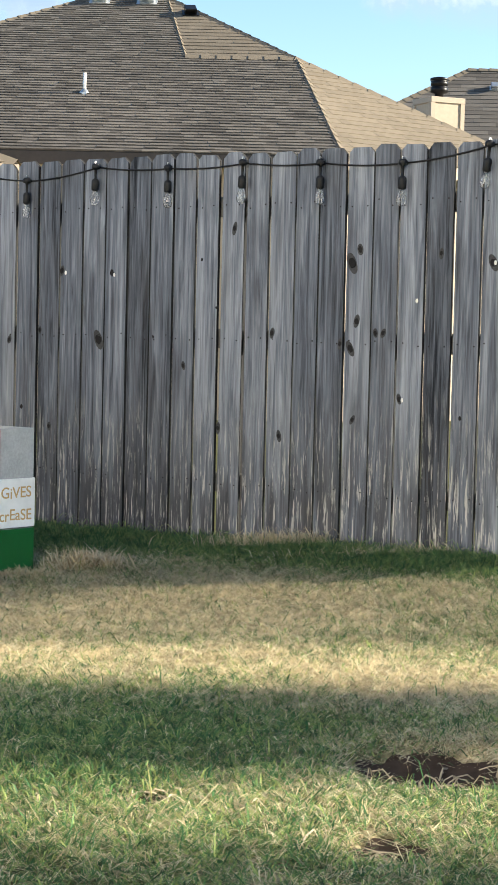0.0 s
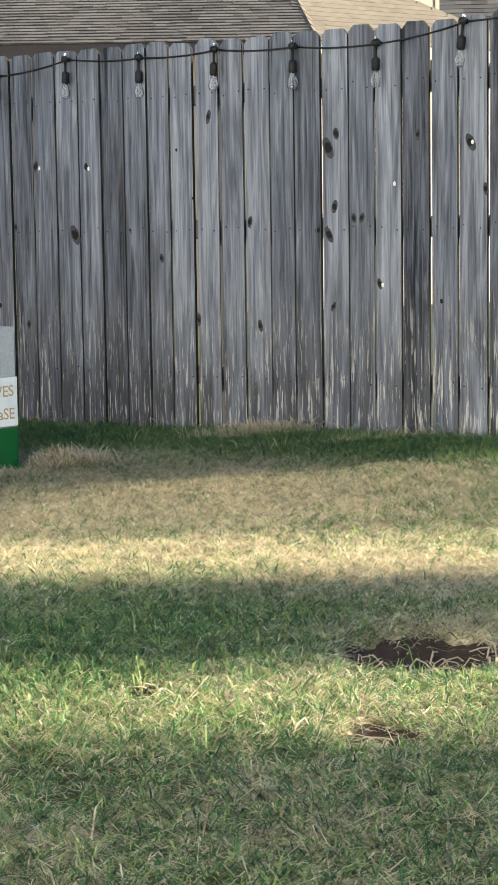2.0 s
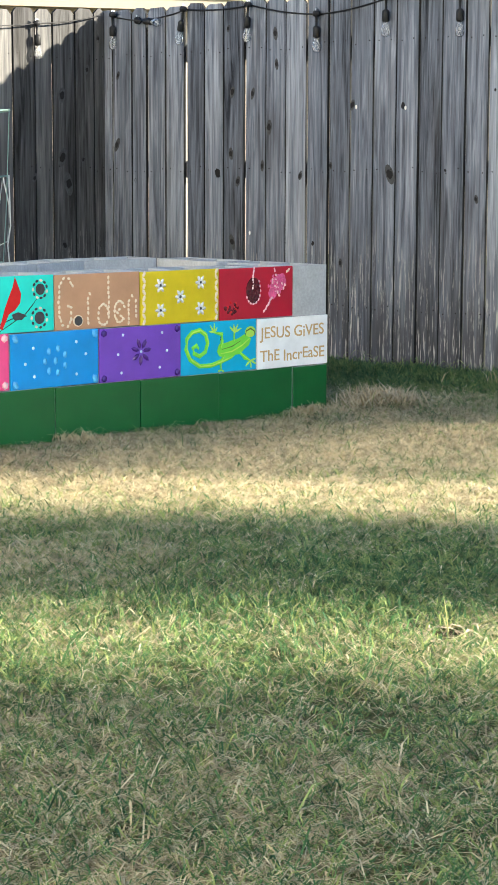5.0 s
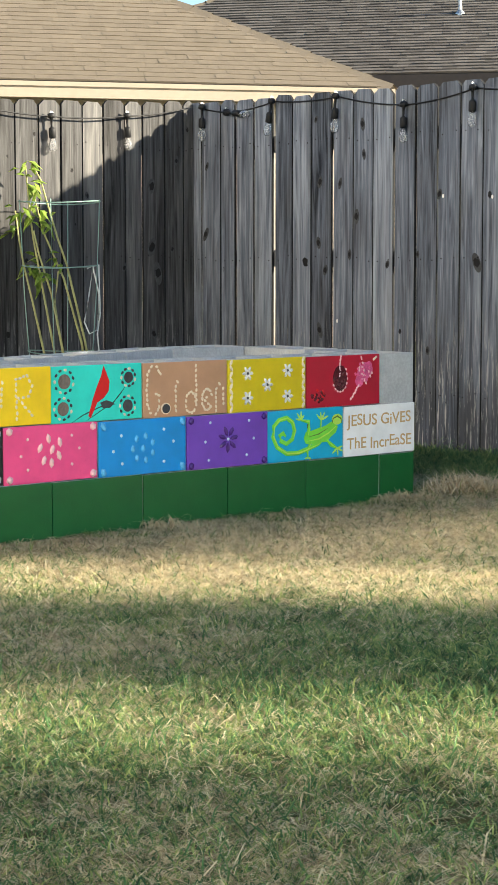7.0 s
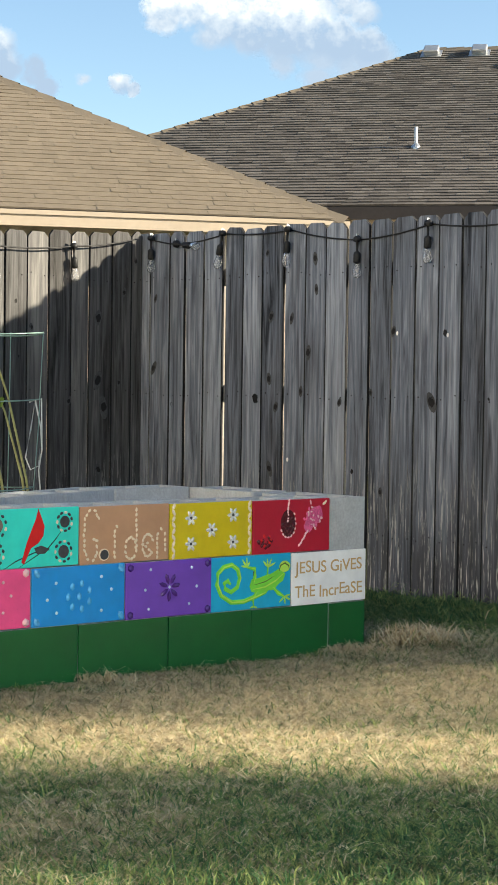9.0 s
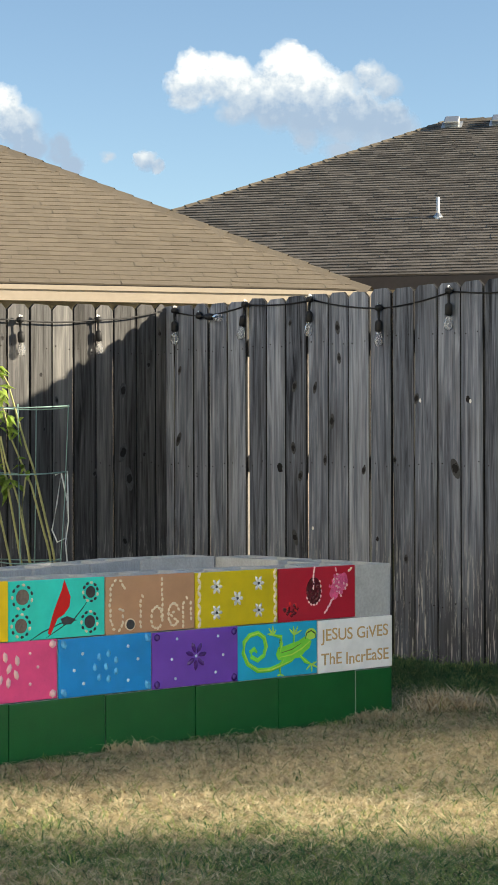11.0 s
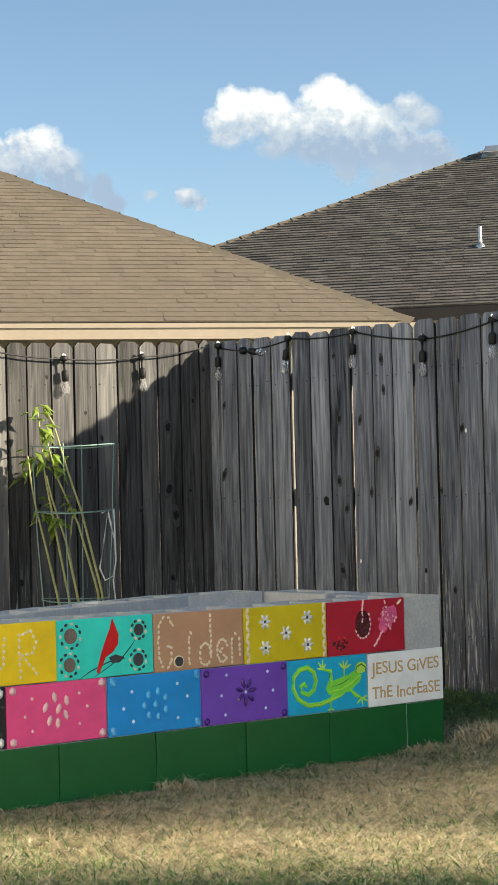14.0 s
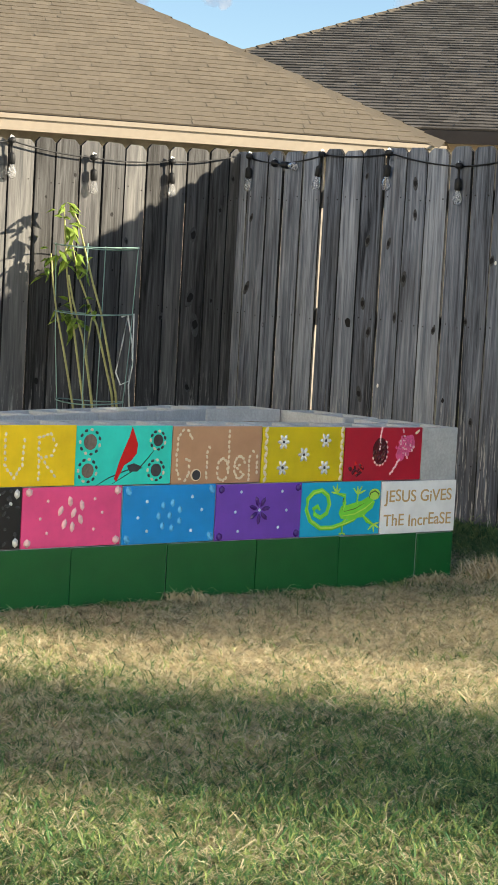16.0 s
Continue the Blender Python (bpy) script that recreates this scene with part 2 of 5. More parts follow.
def box(bm, lo, hi, bevel=0.0, segs=2):
    r = bmesh.ops.create_cube(bm, size=1.0)
    lo, hi = Vector(lo), Vector(hi)
    for v in r["verts"]:
        v.co = Vector((lo[k] + (v.co[k] + 0.5) * (hi[k] - lo[k]) for k in range(3)))
    if bevel:
        es = list({e for v in r["verts"] for e in v.link_edges})
        bmesh.ops.bevel(bm, geom=es, offset=bevel, segments=segs, affect="EDGES", profile=0.6)
    return bm


def lathe(bm, prof, seg=14, m=Matrix()):
    rings = []
    for r, z in prof:
        rings.append([bm.verts.new(m @ Vector((r * math.cos(2 * math.pi * k / seg), r * math.sin(2 * math.pi * k / seg), z))) for k in range(seg)])
    for a, b in zip(rings, rings[1:]):
        for k in range(seg):
            bm.faces.new((a[k], a[(k + 1) % seg], b[(k + 1) % seg], b[k]))
    bm.faces.new(rings[0][::-1])
    bm.faces.new(rings[-1])
    return bm


def tube(bm, pts, radius, seg=6):
    """A round tube along a line of points; radius may be a list."""
    pts = [Vector(p) for p in pts]
    rings = []
    for i, p in enumerate(pts):
        d = (pts[min(i + 1, len(pts) - 1)] - pts[max(i - 1, 0)]).normalized()
        u = d.cross(Vector((0, 0, 1)))
        if u.length < 0.05:
            u = d.cross(Vector((1, 0, 0)))
        u.normalize()
        w = d.cross(u)
        r = radius[i] if isinstance(radius, (list, tuple)) else radius
        rings.append([bm.verts.new(p + r * (math.cos(2 * math.pi * k / seg) * u + math.sin(2 * math.pi * k / seg) * w)) for k in range(seg)])
    for a, b in zip(rings, rings[1:]):
        for k in range(seg):
            bm.faces.new((a[k], a[(k + 1) % seg], b[(k + 1) % seg], b[k]))
    bm.faces.new(rings[0][::-1])
    bm.faces.new(rings[-1])
    return bm


def smoothstep(a, b, v):
    v = np.clip((v - a) / (b - a), 0, 1)
    return v * v * (3 - 2 * v)


def lump(x, y, s, seed=0.0):
    return noise.noise(Vector((x * s, y * s, seed)))


HOLLOWS = ((3.10, -1.81, 0.20, 0.21, 0.075), (3.43, -2.49, 0.09, 0.10, 0.05), (2.85, -2.54, 0.06, 0.04, 0.02))


def ground_z(x, y):
    x, y = np.asarray(x, float), np.asarray(y, float)
    z = smoothstep(-0.5, 1.2, y) * (0.055 + 0.028 * np.clip(x, -1.5, 3.0))
    z = z + 0.006 * np.sin(3.1 * x + 1.7 * y) * np.cos(2.3 * y - 0.9 * x)
    for cx, cy, a, b, d in HOLLOWS:
        u, w = (x - cx) * 0.74 + (y - cy) * 0.67, -(x - cx) * 0.67 + (y - cy) * 0.74
        z = z - d * np.exp(-((u / a) ** 2 + (w / b) ** 2) ** 2)
    return z


# ---- ground ----
def field(x, y):
    """Slow noise for tufts and thin places."""
    return 0.5 + 0.2 * np.sin(7.1 * x + 3 * np.sin(2.3 * y)) * np.sin(6.3 * y + 2 * np.sin(3.1 * x)) + 0.18 * np.sin(17 * x + 9 * y) * np.sin(15 * y - 7 * x) + 0.12 * np.sin(41 * x) * np.sin(37 * y + 11 * x)


def spot(x, y, cx, cy, ra, rb=None):
    """1 inside a soft oval whose long side runs across the view."""
    u, w = (x - cx) * 0.74 + (y - cy) * 0.67, -(x - cx) * 0.67 + (y - cy) * 0.74
    return np.exp(-((u / ra) ** 2 + (w / (rb or ra)) ** 2))


def dryness_and_sun_tint(x, y):
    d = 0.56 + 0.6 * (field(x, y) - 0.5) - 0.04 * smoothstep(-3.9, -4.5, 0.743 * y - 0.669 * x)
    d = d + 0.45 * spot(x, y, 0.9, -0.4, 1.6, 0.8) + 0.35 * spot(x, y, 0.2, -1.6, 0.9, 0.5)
    # extra straw along both sun streaks paints their golden light
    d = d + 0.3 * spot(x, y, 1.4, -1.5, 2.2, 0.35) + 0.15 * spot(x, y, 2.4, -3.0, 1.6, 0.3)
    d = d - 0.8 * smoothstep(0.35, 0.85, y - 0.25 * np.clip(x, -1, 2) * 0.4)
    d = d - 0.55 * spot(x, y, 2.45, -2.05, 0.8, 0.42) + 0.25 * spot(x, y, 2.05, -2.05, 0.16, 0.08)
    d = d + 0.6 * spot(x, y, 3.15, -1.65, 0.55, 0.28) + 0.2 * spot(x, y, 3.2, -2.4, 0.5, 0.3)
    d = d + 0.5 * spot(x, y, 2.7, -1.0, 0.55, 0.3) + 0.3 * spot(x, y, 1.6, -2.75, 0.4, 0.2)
    # greener along the second sun streak, toning down its painted glare
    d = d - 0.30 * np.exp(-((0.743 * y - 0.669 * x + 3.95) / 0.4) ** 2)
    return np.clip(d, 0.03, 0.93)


def axis(lo, hi, step, far):
    out = [-far, -far / 3, -far / 10, -far / 30]
    near = list(np.arange(lo, hi + 1e-6, step))
    return np.array([v for v in out if v < lo - 1] + near + [-v for v in out[::-1] if -v > hi + 1])


gx, gy = axis(-3.2, 6.6, 0.05, 900), axis(-7.0, 1.6, 0.05, 900)
X, Y = np.meshgrid(gx, gy)
Z = ground_z(X, Y)
jit = np.random.RandomState(3).normal(0, 0.003, Z.shape)
near = (X > -3.3) & (X < 6.7) & (Y > -7.1) & (Y < 1.7)
Z = Z + jit * near
nx, ny = len(gx), len(gy)
vid = np.arange(nx * ny).reshape(ny, nx)
quads = np.stack([vid[:-1, :-1], vid[:-1, 1:], vid[1:, 1:], vid[1:, :-1]], -1).reshape(-1, 4)
me = bpy.data.meshes.new("ground")
me.from_pydata(np.stack([X, Y, Z], -1).reshape(-1, 3).tolist(), [], quads.tolist())
me.materials.append(M_GROUND)
me.attributes.new("dry", "FLOAT", "POINT").data.foreach_set("value", np.where(near, dryness_and_sun_tint(X, Y), 0.6).ravel().astype(np.float32))
for p in me.polygons:
    p.use_smooth = True
ground = tagged(new("ground", me), "patchy lawn soil with dry thatch", "lawn", kind="structure")

# ---- fences ----
FENCE_Y, FENCE_SLOPE = 1.222, 0.0338
CORNER = Vector((-2.80, 1.127, 0))


def board_mesh(w, h, seed):
    """One dog-eared picket, standing on its foot, width along x, thickness along y."""
    rs = random.Random(seed)
    bm = bmesh.new()
    t, c = 0.015, 0.026 + rs.uniform(-0.003, 0.004)
    tilt = rs.uniform(-0.004, 0.004)
    prof = [(-w / 2, 0), (w / 2, 0), (w / 2, h - c + tilt), (w / 2 - c, h + tilt * 0.5), (-w / 2 + c * rs.uniform(0.85, 1.15), h - tilt * 0.5), (-w / 2, h - c - tilt)]
    cup = rs.uniform(-0.002, 0.002)
    a = [bm.verts.new((x, -0.0145 + (cup if abs(x) > w * 0.4 else 0), z)) for x, z in prof]
    b = [bm.verts.new((x, t - 0.0145, z)) for x, z in prof]
    bm.faces.new(a)
    bm.faces.new(b[::-1])
    for k in range(6):
        bm.faces.new((a[k], b[k], b[(k + 1) % 6], a[(k + 1) % 6]))
    bmesh.ops.bevel(bm, geom=[e for e in bm.edges if e.calc_length() > 0.3], offset=0.002, segments=1, affect="EDGES")
    bm.normal_update()
    for f in bm.faces:
        f.material_index = 1 if abs(f.normal.x) > 0.5 else 0
    return bm


def run_of_edges(known, start, end, pitch):
    """Board joints along a fence: the known ones, carried on at an even pitch to both ends."""
    edges = list(known)
    while edges[0] - pitch > start:
        edges.insert(0, edges[0] - pitch)
    while edges[-1] + pitch < end:
        edges.append(edges[-1] + pitch)
    return [start] + edges + [end]


def fence(name, label, origin, along, edges, top, foot, seed, material, open_joints=()):
    """Pickets between joints along a line, on the near side of three rails; top and foot are functions of the distance."""
    rs = random.Random(seed)
    along = Vector(along).normalized()
    turn = math.degrees(math.atan2(along.y, along.x))
    root = thing(name, label, "fence", kind="structure", at=pose(origin[0], origin[1], 0, 0, 0, turn))
    gaps = [rs.uniform(0.006, 0.0085) for _ in edges]
    for e, g in open_joints:
        gaps[min(range(len(edges)), key=lambda k: abs(edges[k] - e))] = g
    for k, (a, b) in enumerate(zip(edges, edges[1:])):
        w = b - a - gaps[k] / 2 - gaps[k + 1] / 2
        if w < 0.03:
            continue
        mid = (a + gaps[k] / 2 + b - gaps[k + 1] / 2) / 2
        f = foot(mid) - rs.uniform(0.0, 0.02)
        h = top(mid) + rs.uniform(-0.008, 0.008) - f
        ob = part("board", board_mesh(w, h, seed * 1000 + k), material, root)
        ob.data.materials.append(M_GAP_SHADE)
        ob.location = (mid, rs.uniform(-0.003, 0.003), f)
        ob.rotation_euler = (0, rs.uniform(-0.0012, 0.0012), rs.uniform(-0.02, 0.02))
        if -3.0 < mid < 2.3:
            for z in (0.32, 0.98, 1.58):
                for q in (-0.3, 0.3):
                    nail = new("nail", NAIL)
                    nail.parent = ob
                    nail.location = (w * q + rs.uniform(-0.006, 0.006), -0.0165, z + rs.uniform(-0.015, 0.015) - f)
    start, end = edges[0], edges[-1]
    for z in (0.32, 0.98, 1.58):
        bm = box(bmesh.new(), (start, 0.004, z - 0.044), (end, 0.05, z + 0.044), 0.003, 1)
        part("rail", bm, M_RAIL, root)
    s = start + 0.5
    while s < end:
        part("post", box(bmesh.new(), (s - 0.045, 0.052, -0.2), (s + 0.045, 0.142, 1.76), 0.004, 1), M_RAIL, root)
        s += 2.4
    return root


M_NAIL = plain("rusty_nail", (0.02, 0.017, 0.016), 0.7, 0.4, 0.3)
NAIL = mesh_from("nail", lathe(bmesh.new(), [(0.0034, -0.002), (0.003, 0.001), (0.001, 0.0014)], 6, Matrix.Rotation(radians(90), 4, "X")), M_NAIL)


def back_top(x):
    return 1.822 + 0.02 * max(0, x - 0.9) + 0.10 * max(0, x - 1.9)


back_dir = Vector((1, FENCE_SLOPE, 0)).normalized()
BACK_EDGES = run_of_edges([-2.735, -2.575, -2.455, -2.308, -2.158, -2.018, -1.876, -1.723, -1.575, -1.434, -1.288, -1.145, -1.003, -0.857, -0.715, -0.576, -0.439, -0.301, -0.169, -0.029,
                           0.111, 0.246, 0.385, 0.515, 0.657, 0.795, 0.928, 1.061, 1.200, 1.332, 1.472, 1.612], -2.86, 2.20, 0.1376)
fence_back = fence("fence_back", "weathered grey cedar picket fence with dog-eared tops", (0, FENCE_Y), back_dir, BACK_EDGES,
                   back_top, lambda x: float(ground_z(x, 1.2)) + 0.005, 5, M_FENCE,
                   ((-2.455, 0.014), (-2.158, 0.018), (-1.288, 0.0125), (-0.169, 0.012), (-0.029, 0.015), (0.111, 0.0155), (1.200, 0.0103), (1.612, 0.0105)))
side_dir = Vector((0, 1, 0))
SIDE_EDGES = run_of_edges([-1.466, -1.315, -1.192, -1.045, -0.907, -0.769, -0.634, -0.490, -0.371, -0.220, -0.090], -6.2, -0.01, 0.1395)
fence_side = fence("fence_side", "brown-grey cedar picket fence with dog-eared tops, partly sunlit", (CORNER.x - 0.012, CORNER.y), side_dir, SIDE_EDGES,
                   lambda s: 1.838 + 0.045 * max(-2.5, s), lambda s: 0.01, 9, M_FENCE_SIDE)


# knots: dark ovals set in the boards
M_RING = plain("grey_brown_wood_round_a_knot", (0.055, 0.055, 0.058), 0.9, 0, 0.5, 90)
def knots(root, spots, seed=1):
    """Dark ovals with a ring of paler grain, by distance along the fence, height and size class."""
    rs = random.Random(seed)
    boards = [o for o in root.children if o.name.startswith("board")]
    for s, z, size in spots:
        r = (0.0065, 0.010, 0.0145, 0.021)[size] * rs.uniform(0.9, 1.12)
        b = min(boards, key=lambda o: abs(o.location.x - s))
        turn = Matrix.Rotation(radians(90), 4, "X")
        n = 13
        bm = bmesh.new()
        wob = [rs.uniform(0.82, 1.18) for _ in range(n)]
        rings = []
        for q, d in ((1.0, -0.002), (0.9, 0.0022), (0.5, 0.0017)):
            rings.append([bm.verts.new(turn @ Vector((0.85 * r * q * wob[k] * math.cos(2 * math.pi * k / n), 1.2 * r * q * wob[k] * math.sin(2 * math.pi * k / n), d))) for k in range(n)])
        for a, c in zip(rings, rings[1:]):
            for k in range(n):
                bm.faces.new((a[k], a[(k + 1) % n], c[(k + 1) % n], c[k]))
        bm.faces.new(rings[-1])
        ob = part("knot", bm, M_KNOT, b)
        ob.location = (s - b.location.x, -0.0145, z - b.location.z)
        ob.rotation_euler = (0, rs.uniform(-0.5, 0.5), 0)
        if size:
            bm = lathe(bmesh.new(), [(r * 1.5, -0.002), (r * 1.3, 0.0006), (r * 0.3, 0.0009)], 14, turn @ Matrix.Diagonal((0.85, rs.uniform(1.4, 2.1), 1, 1)))
            ring = part("knot_ring", bm, M_RING, b)
            ring.location = ob.location
            ring.rotation_euler = ob.rotation_euler


BACK_KNOTS = [(0.05, 1.48, 1), (-0.13, 1.34, 0), (-0.04, 1.12, 0), (0.27, 1.01, 1), (-0.23, 0.85, 1), (-0.75, 0.96, 3), (-0.41, 0.98, 0), (0.73, 1.38, 2), (0.69, 1.32, 3), (1.14, 1.36, 1),
              (1.39, 1.32, 2), (0.72, 1.07, 2), (0.82, 1.02, 1), (0.86, 1.02, 1), (0.69, 0.95, 2)]
BACK_KNOTS += [(0.95, 0.74, 1), (0.71, 0.64, 1), (1.25, 0.67, 1), (1.46, 1.13, 1), (1.58, 1.41, 0), (-0.99, 1.29, 2), (-0.67, 1.28, 2), (0.64, 0.97, 1), (0.32, 0.55, 1), (-0.02, 0.57, 1), (-1.06, 0.53, 1)]
BACK_KNOTS += [(-1.81, 1.37, 2), (-1.67, 1.36, 1), (-1.82, 1.06, 2), (-1.92, 0.96, 3), (-1.77, 0.92, 2), (-1.60, 1.0, 1), (-1.33, 0.95, 1), (-1.13, 1.0, 1), (-1.51, 1.65, 2), (-1.50, 1.5, 1), (-1.55, 1.19, 2),
               (-1.81, 0.61, 2), (-1.24, 0.62, 1), (-2.55, 0.92, 1), (-2.69, 1.48, 1), (-1.84, 1.69, 1), (-2.70, 1.11, 2)]
SIDE_KNOTS = [(-0.31, 1.37, 3), (-0.14, 1.51, 1), (-0.06, 1.68, 1), (-0.31, 1.04, 3), (-0.17, 1.03, 1), (-0.27, 0.90, 3), (-0.50, 0.93, 1), (-0.30, 0.57, 2), (-0.84, 1.44, 1), (-1.07, 1.62, 1), (-1.24, 1.50, 0),
              (-0.82, 1.16, 0), (-1.13, 0.97, 1), (-1.25, 0.59, 2), (-1.11, 0.50, 1), (-0.74, 1.31, 1)]
HOLES = ((-0.97, 1.28), (-0.66, 1.27), (1.02, 1.16), (1.395, 1.32), (1.595, 1.16), (0.96, 0.735), (-1.69, 0.66))
knots(fence_back, BACK_KNOTS, seed=2)
knots(fence_side, SIDE_KNOTS, seed=3)


M_BOUNCE = plain("off_white_bounce_wall", (0.82, 0.80, 0.77), 0.8, 0, 0.08, 10)


# pale discs on the boards paint the daylight seen through knot holes
M_HOLE_LIGHT = plain("pale_hole_light", (0.80, 0.78, 0.74), 0.8, 0, 0.1, 60)
for hx, hz in HOLES:
    b = min((o for o in fence_back.children if o.name.startswith("board")), key=lambda o: abs(o.location.x - hx))
    bm = lathe(bmesh.new(), [(0.008, 0.0), (0.0075, 0.002), (0.004, 0.003)], 9, Matrix.Rotation(radians(90), 4, "X") @ Matrix.Diagonal((0.8, 1.3, 1, 1)))
    ob = part("hole_light", bm, M_HOLE_LIGHT, b, "pale disc painted as daylight through a knot hole")
    ob.location = (hx + 0.006 - b.location.x, -0.0165, hz - b.location.z)


# tall unseen walls added to the east to cut the sun into lawn streaks
def sun_mask(name, x0, x1, h, y0=9.0, t=0.2, z0=-0.1):
    bm = box(bmesh.new(), (x0, y0, z0), (x1, y0 + t, h), 0.01, 1)
    ob = new(name, mesh_from(name, bm, M_SIDING))
    return tagged(ob, "unseen beige panel added to block part of the sun", "wall", kind="structure")


for k in range(7):
    sun_mask("sun_mask_pier", 10.30 + 0.35 * k, 10.49 + 0.35 * k, 8.0, t=0.04)
    # closed above a slanting lintel, keeping sun off the painted blocks; open below
    run = (9.0 - (6.687 - 0.669 * (10.57 + 0.35 * k)) / 0.743) / 0.669
    sun_mask("sun_mask_lintel", 10.48 + 0.35 * k, 10.66 + 0.35 * k, 8.0, 9.002, 0.036, 0.3588 * run - 0.25)
sun_mask("sun_mask_mid", 13.88, 15.40, 8.0)
sun_mask("sun_mask_far", 16.45, 21.5, 8.0)
# unseen wall added behind the viewer's seat to bounce sunlight into the yard
own = new("bounce_wall_south", mesh_from("bounce_wall_south", box(bmesh.new(), (-6.0, -8.6, -0.1), (16.0, -8.3, 6.4), 0.01, 1), M_BOUNCE))
tagged(own, "unseen off-white wall added to bounce sunlight into the yard", "wall", kind="structure")


# ---- houses ----
def shingle_piece(material):
    """One shingle tab of unit size: thick at its lower edge, thin at the upper."""
    bm = bmesh.new()
    v = [bm.verts.new(p) for p in ((0, 0, 0), (1, 0, 0), (1, 1, 0), (0, 1, 0), (0, 0, 1), (1, 0, 1), (1, 1, 0.3), (0, 1, 0.3))]
    for f in ((3, 2, 1, 0), (4, 5, 6, 7), (0, 1, 5, 4), (1, 2, 6, 5), (2, 3, 7, 6), (3, 0, 4, 7)):
        bm.faces.new([v[k] for k in f])
    return mesh_from("shingle", bm, material)


def roof_face(parent, pts, run, up, base, exposure=0.143, tab=0.30, lift=0.012, seed=1, rough=True, material=None, singles=None):
    """A roof plane: a solid panel and overlapping courses of shingle tabs inside its outline. run: level direction; up: up the slope."""
    rs = random.Random(seed)
    pts = [Vector(p) for p in pts]
    run, up = Vector(run).normalized(), Vector(up).normalized()
    nor = run.cross(up).normalized()
    if nor.z < 0:
        nor = -nor
    o = pts[0]
    flat = [((p - o).dot(run), (p - o).dot(up)) for p in pts]
    bm = bmesh.new()
    top = [bm.verts.new(p) for p in pts]
    low = [bm.verts.new(p - nor * 0.08) for p in pts]
    bm.faces.new(top)
    bm.faces.new(low[::-1])
    for k in range(len(pts)):
        bm.faces.new((top[k], low[k], low[(k + 1) % len(pts)], top[(k + 1) % len(pts)]))
    panel = part("roof", bm, M_ROOFBASE, parent)

    def span(v):
        xs = []
        for (x0, y0), (x1, y1) in zip(flat, flat[1:] + flat[:1]):
            if (y0 - v) * (y1 - v) < 0:
                xs.append(x0 + (x1 - x0) * (v - y0) / (y1 - y0))
        return (min(xs), max(xs)) if len(xs) > 1 else None

    v0, v1 = min(f[1] for f in flat), max(f[1] for f in flat)
    verts, faces = [], []
    left = 290
    unit = shingle_piece(material or M_SHINGLE) if singles else None
    rows = int((v1 - v0) / exposure) + 1
    for r in range(rows):
        va, vb = v0 + r * exposure, min(v0 + (r + 1) * exposure + 0.02, v1)
        s0, s1 = span(min(va + 0.004, v1 - 1e-4)), span(max(vb - 0.004, v0 + 1e-4))
        if not s0 or not s1:
            continue
        a = min(s0[0], s1[0]) - rs.uniform(0, tab)
        while a < max(s0[1], s1[1]):
            w = tab * rs.uniform(0.5, 1.1)
            thick = lift * ((rs.uniform(0.9, 1.3) if rs.random() < 0.55 else rs.uniform(0.35, 0.6)) if rough else rs.uniform(0.75, 1.15))
            for q0, q1 in ((a, a + w),):
                l0, l1 = max(q0, s0[0]), min(q1, s0[1])
                m0, m1 = max(q0, s1[0]), min(q1, s1[1])
                if l1 - l0 < 0.01 and m1 - m0 < 0.01:
                    continue
                l1, m1 = max(l0, l1), max(m0, m1)
                if q0 > s1[1]:
                    m0 = m1 = s1[1]
                if q1 < s1[0]:
                    m0 = m1 = s1[0]
                if q0 > s0[1]:
                    l0 = l1 = s0[1]
                if q1 < s0[0]:
                    l0 = l1 = s0[0]
                c = [o + run * l0 + up * va + nor * thick, o + run * l1 + up * va + nor * thick,
                     o + run * m1 + up * vb + nor * 0.003, o + run * m0 + up * vb + nor * 0.003,
                     o + run * l0 + up * va, o + run * l1 + up * va]
                if singles and left and r < singles[0] and singles[1] < l0 and l1 < singles[2] and abs(l0 - m0) + abs(l1 - m1) < 1e-6:
                    left -= 1
                    ob = new("shingle", unit)
                    ob.parent = panel
                    ob.matrix_world = Matrix.Translation(o + run * l0 + up * va) @ Matrix((run * (l1 - l0 - 0.0006), up * (vb - va), nor * thick)).transposed().to_4x4()
                    continue
                i = len(verts)
                verts += [tuple(p) for p in c]
                faces += [(i, i + 1, i + 2, i + 3), (i + 4, i + 5, i + 1, i)]
            a += w
    me = bpy.data.meshes.new("shingles")
    me.from_pydata(verts, [], faces)
    me.materials.append(material or M_SHINGLE)
    sh = tagged(new("shingles", me), kind="stuff")
    sh.parent = parent
    return panel


def cap_line(parent, a, b, name="ridge_cap"):
    """Overlapping cap shingles along a hip or ridge."""
    a, b = Vector(a), Vector(b)
    n = max(2, int((b - a).length / 0.2))
    bm = bmesh.new()
    d = (b - a).normalized()
    s = d.cross(Vector((0, 0, 1))).normalized()
    for k in range(n):
        p, q = a.lerp(b, k / n), a.lerp(b, (k + 1.15) / n)
        vs = [bm.verts.new(v) for v in (p - s * 0.11 - Vector((0, 0, 0.035)), p + Vector((0, 0, 0.03)), p + s * 0.11 - Vector((0, 0, 0.035)),
                                       q - s * 0.11 - Vector((0, 0, 0.045)), q + Vector((0, 0, 0.018)), q + s * 0.11 - Vector((0, 0, 0.045)))]
        bm.faces.new((vs[0], vs[1], vs[4], vs[3]))
        bm.faces.new((vs[1], vs[2], vs[5], vs[4]))
    return tagged(part(name, bm, M_SHINGLE, parent), kind="stuff")


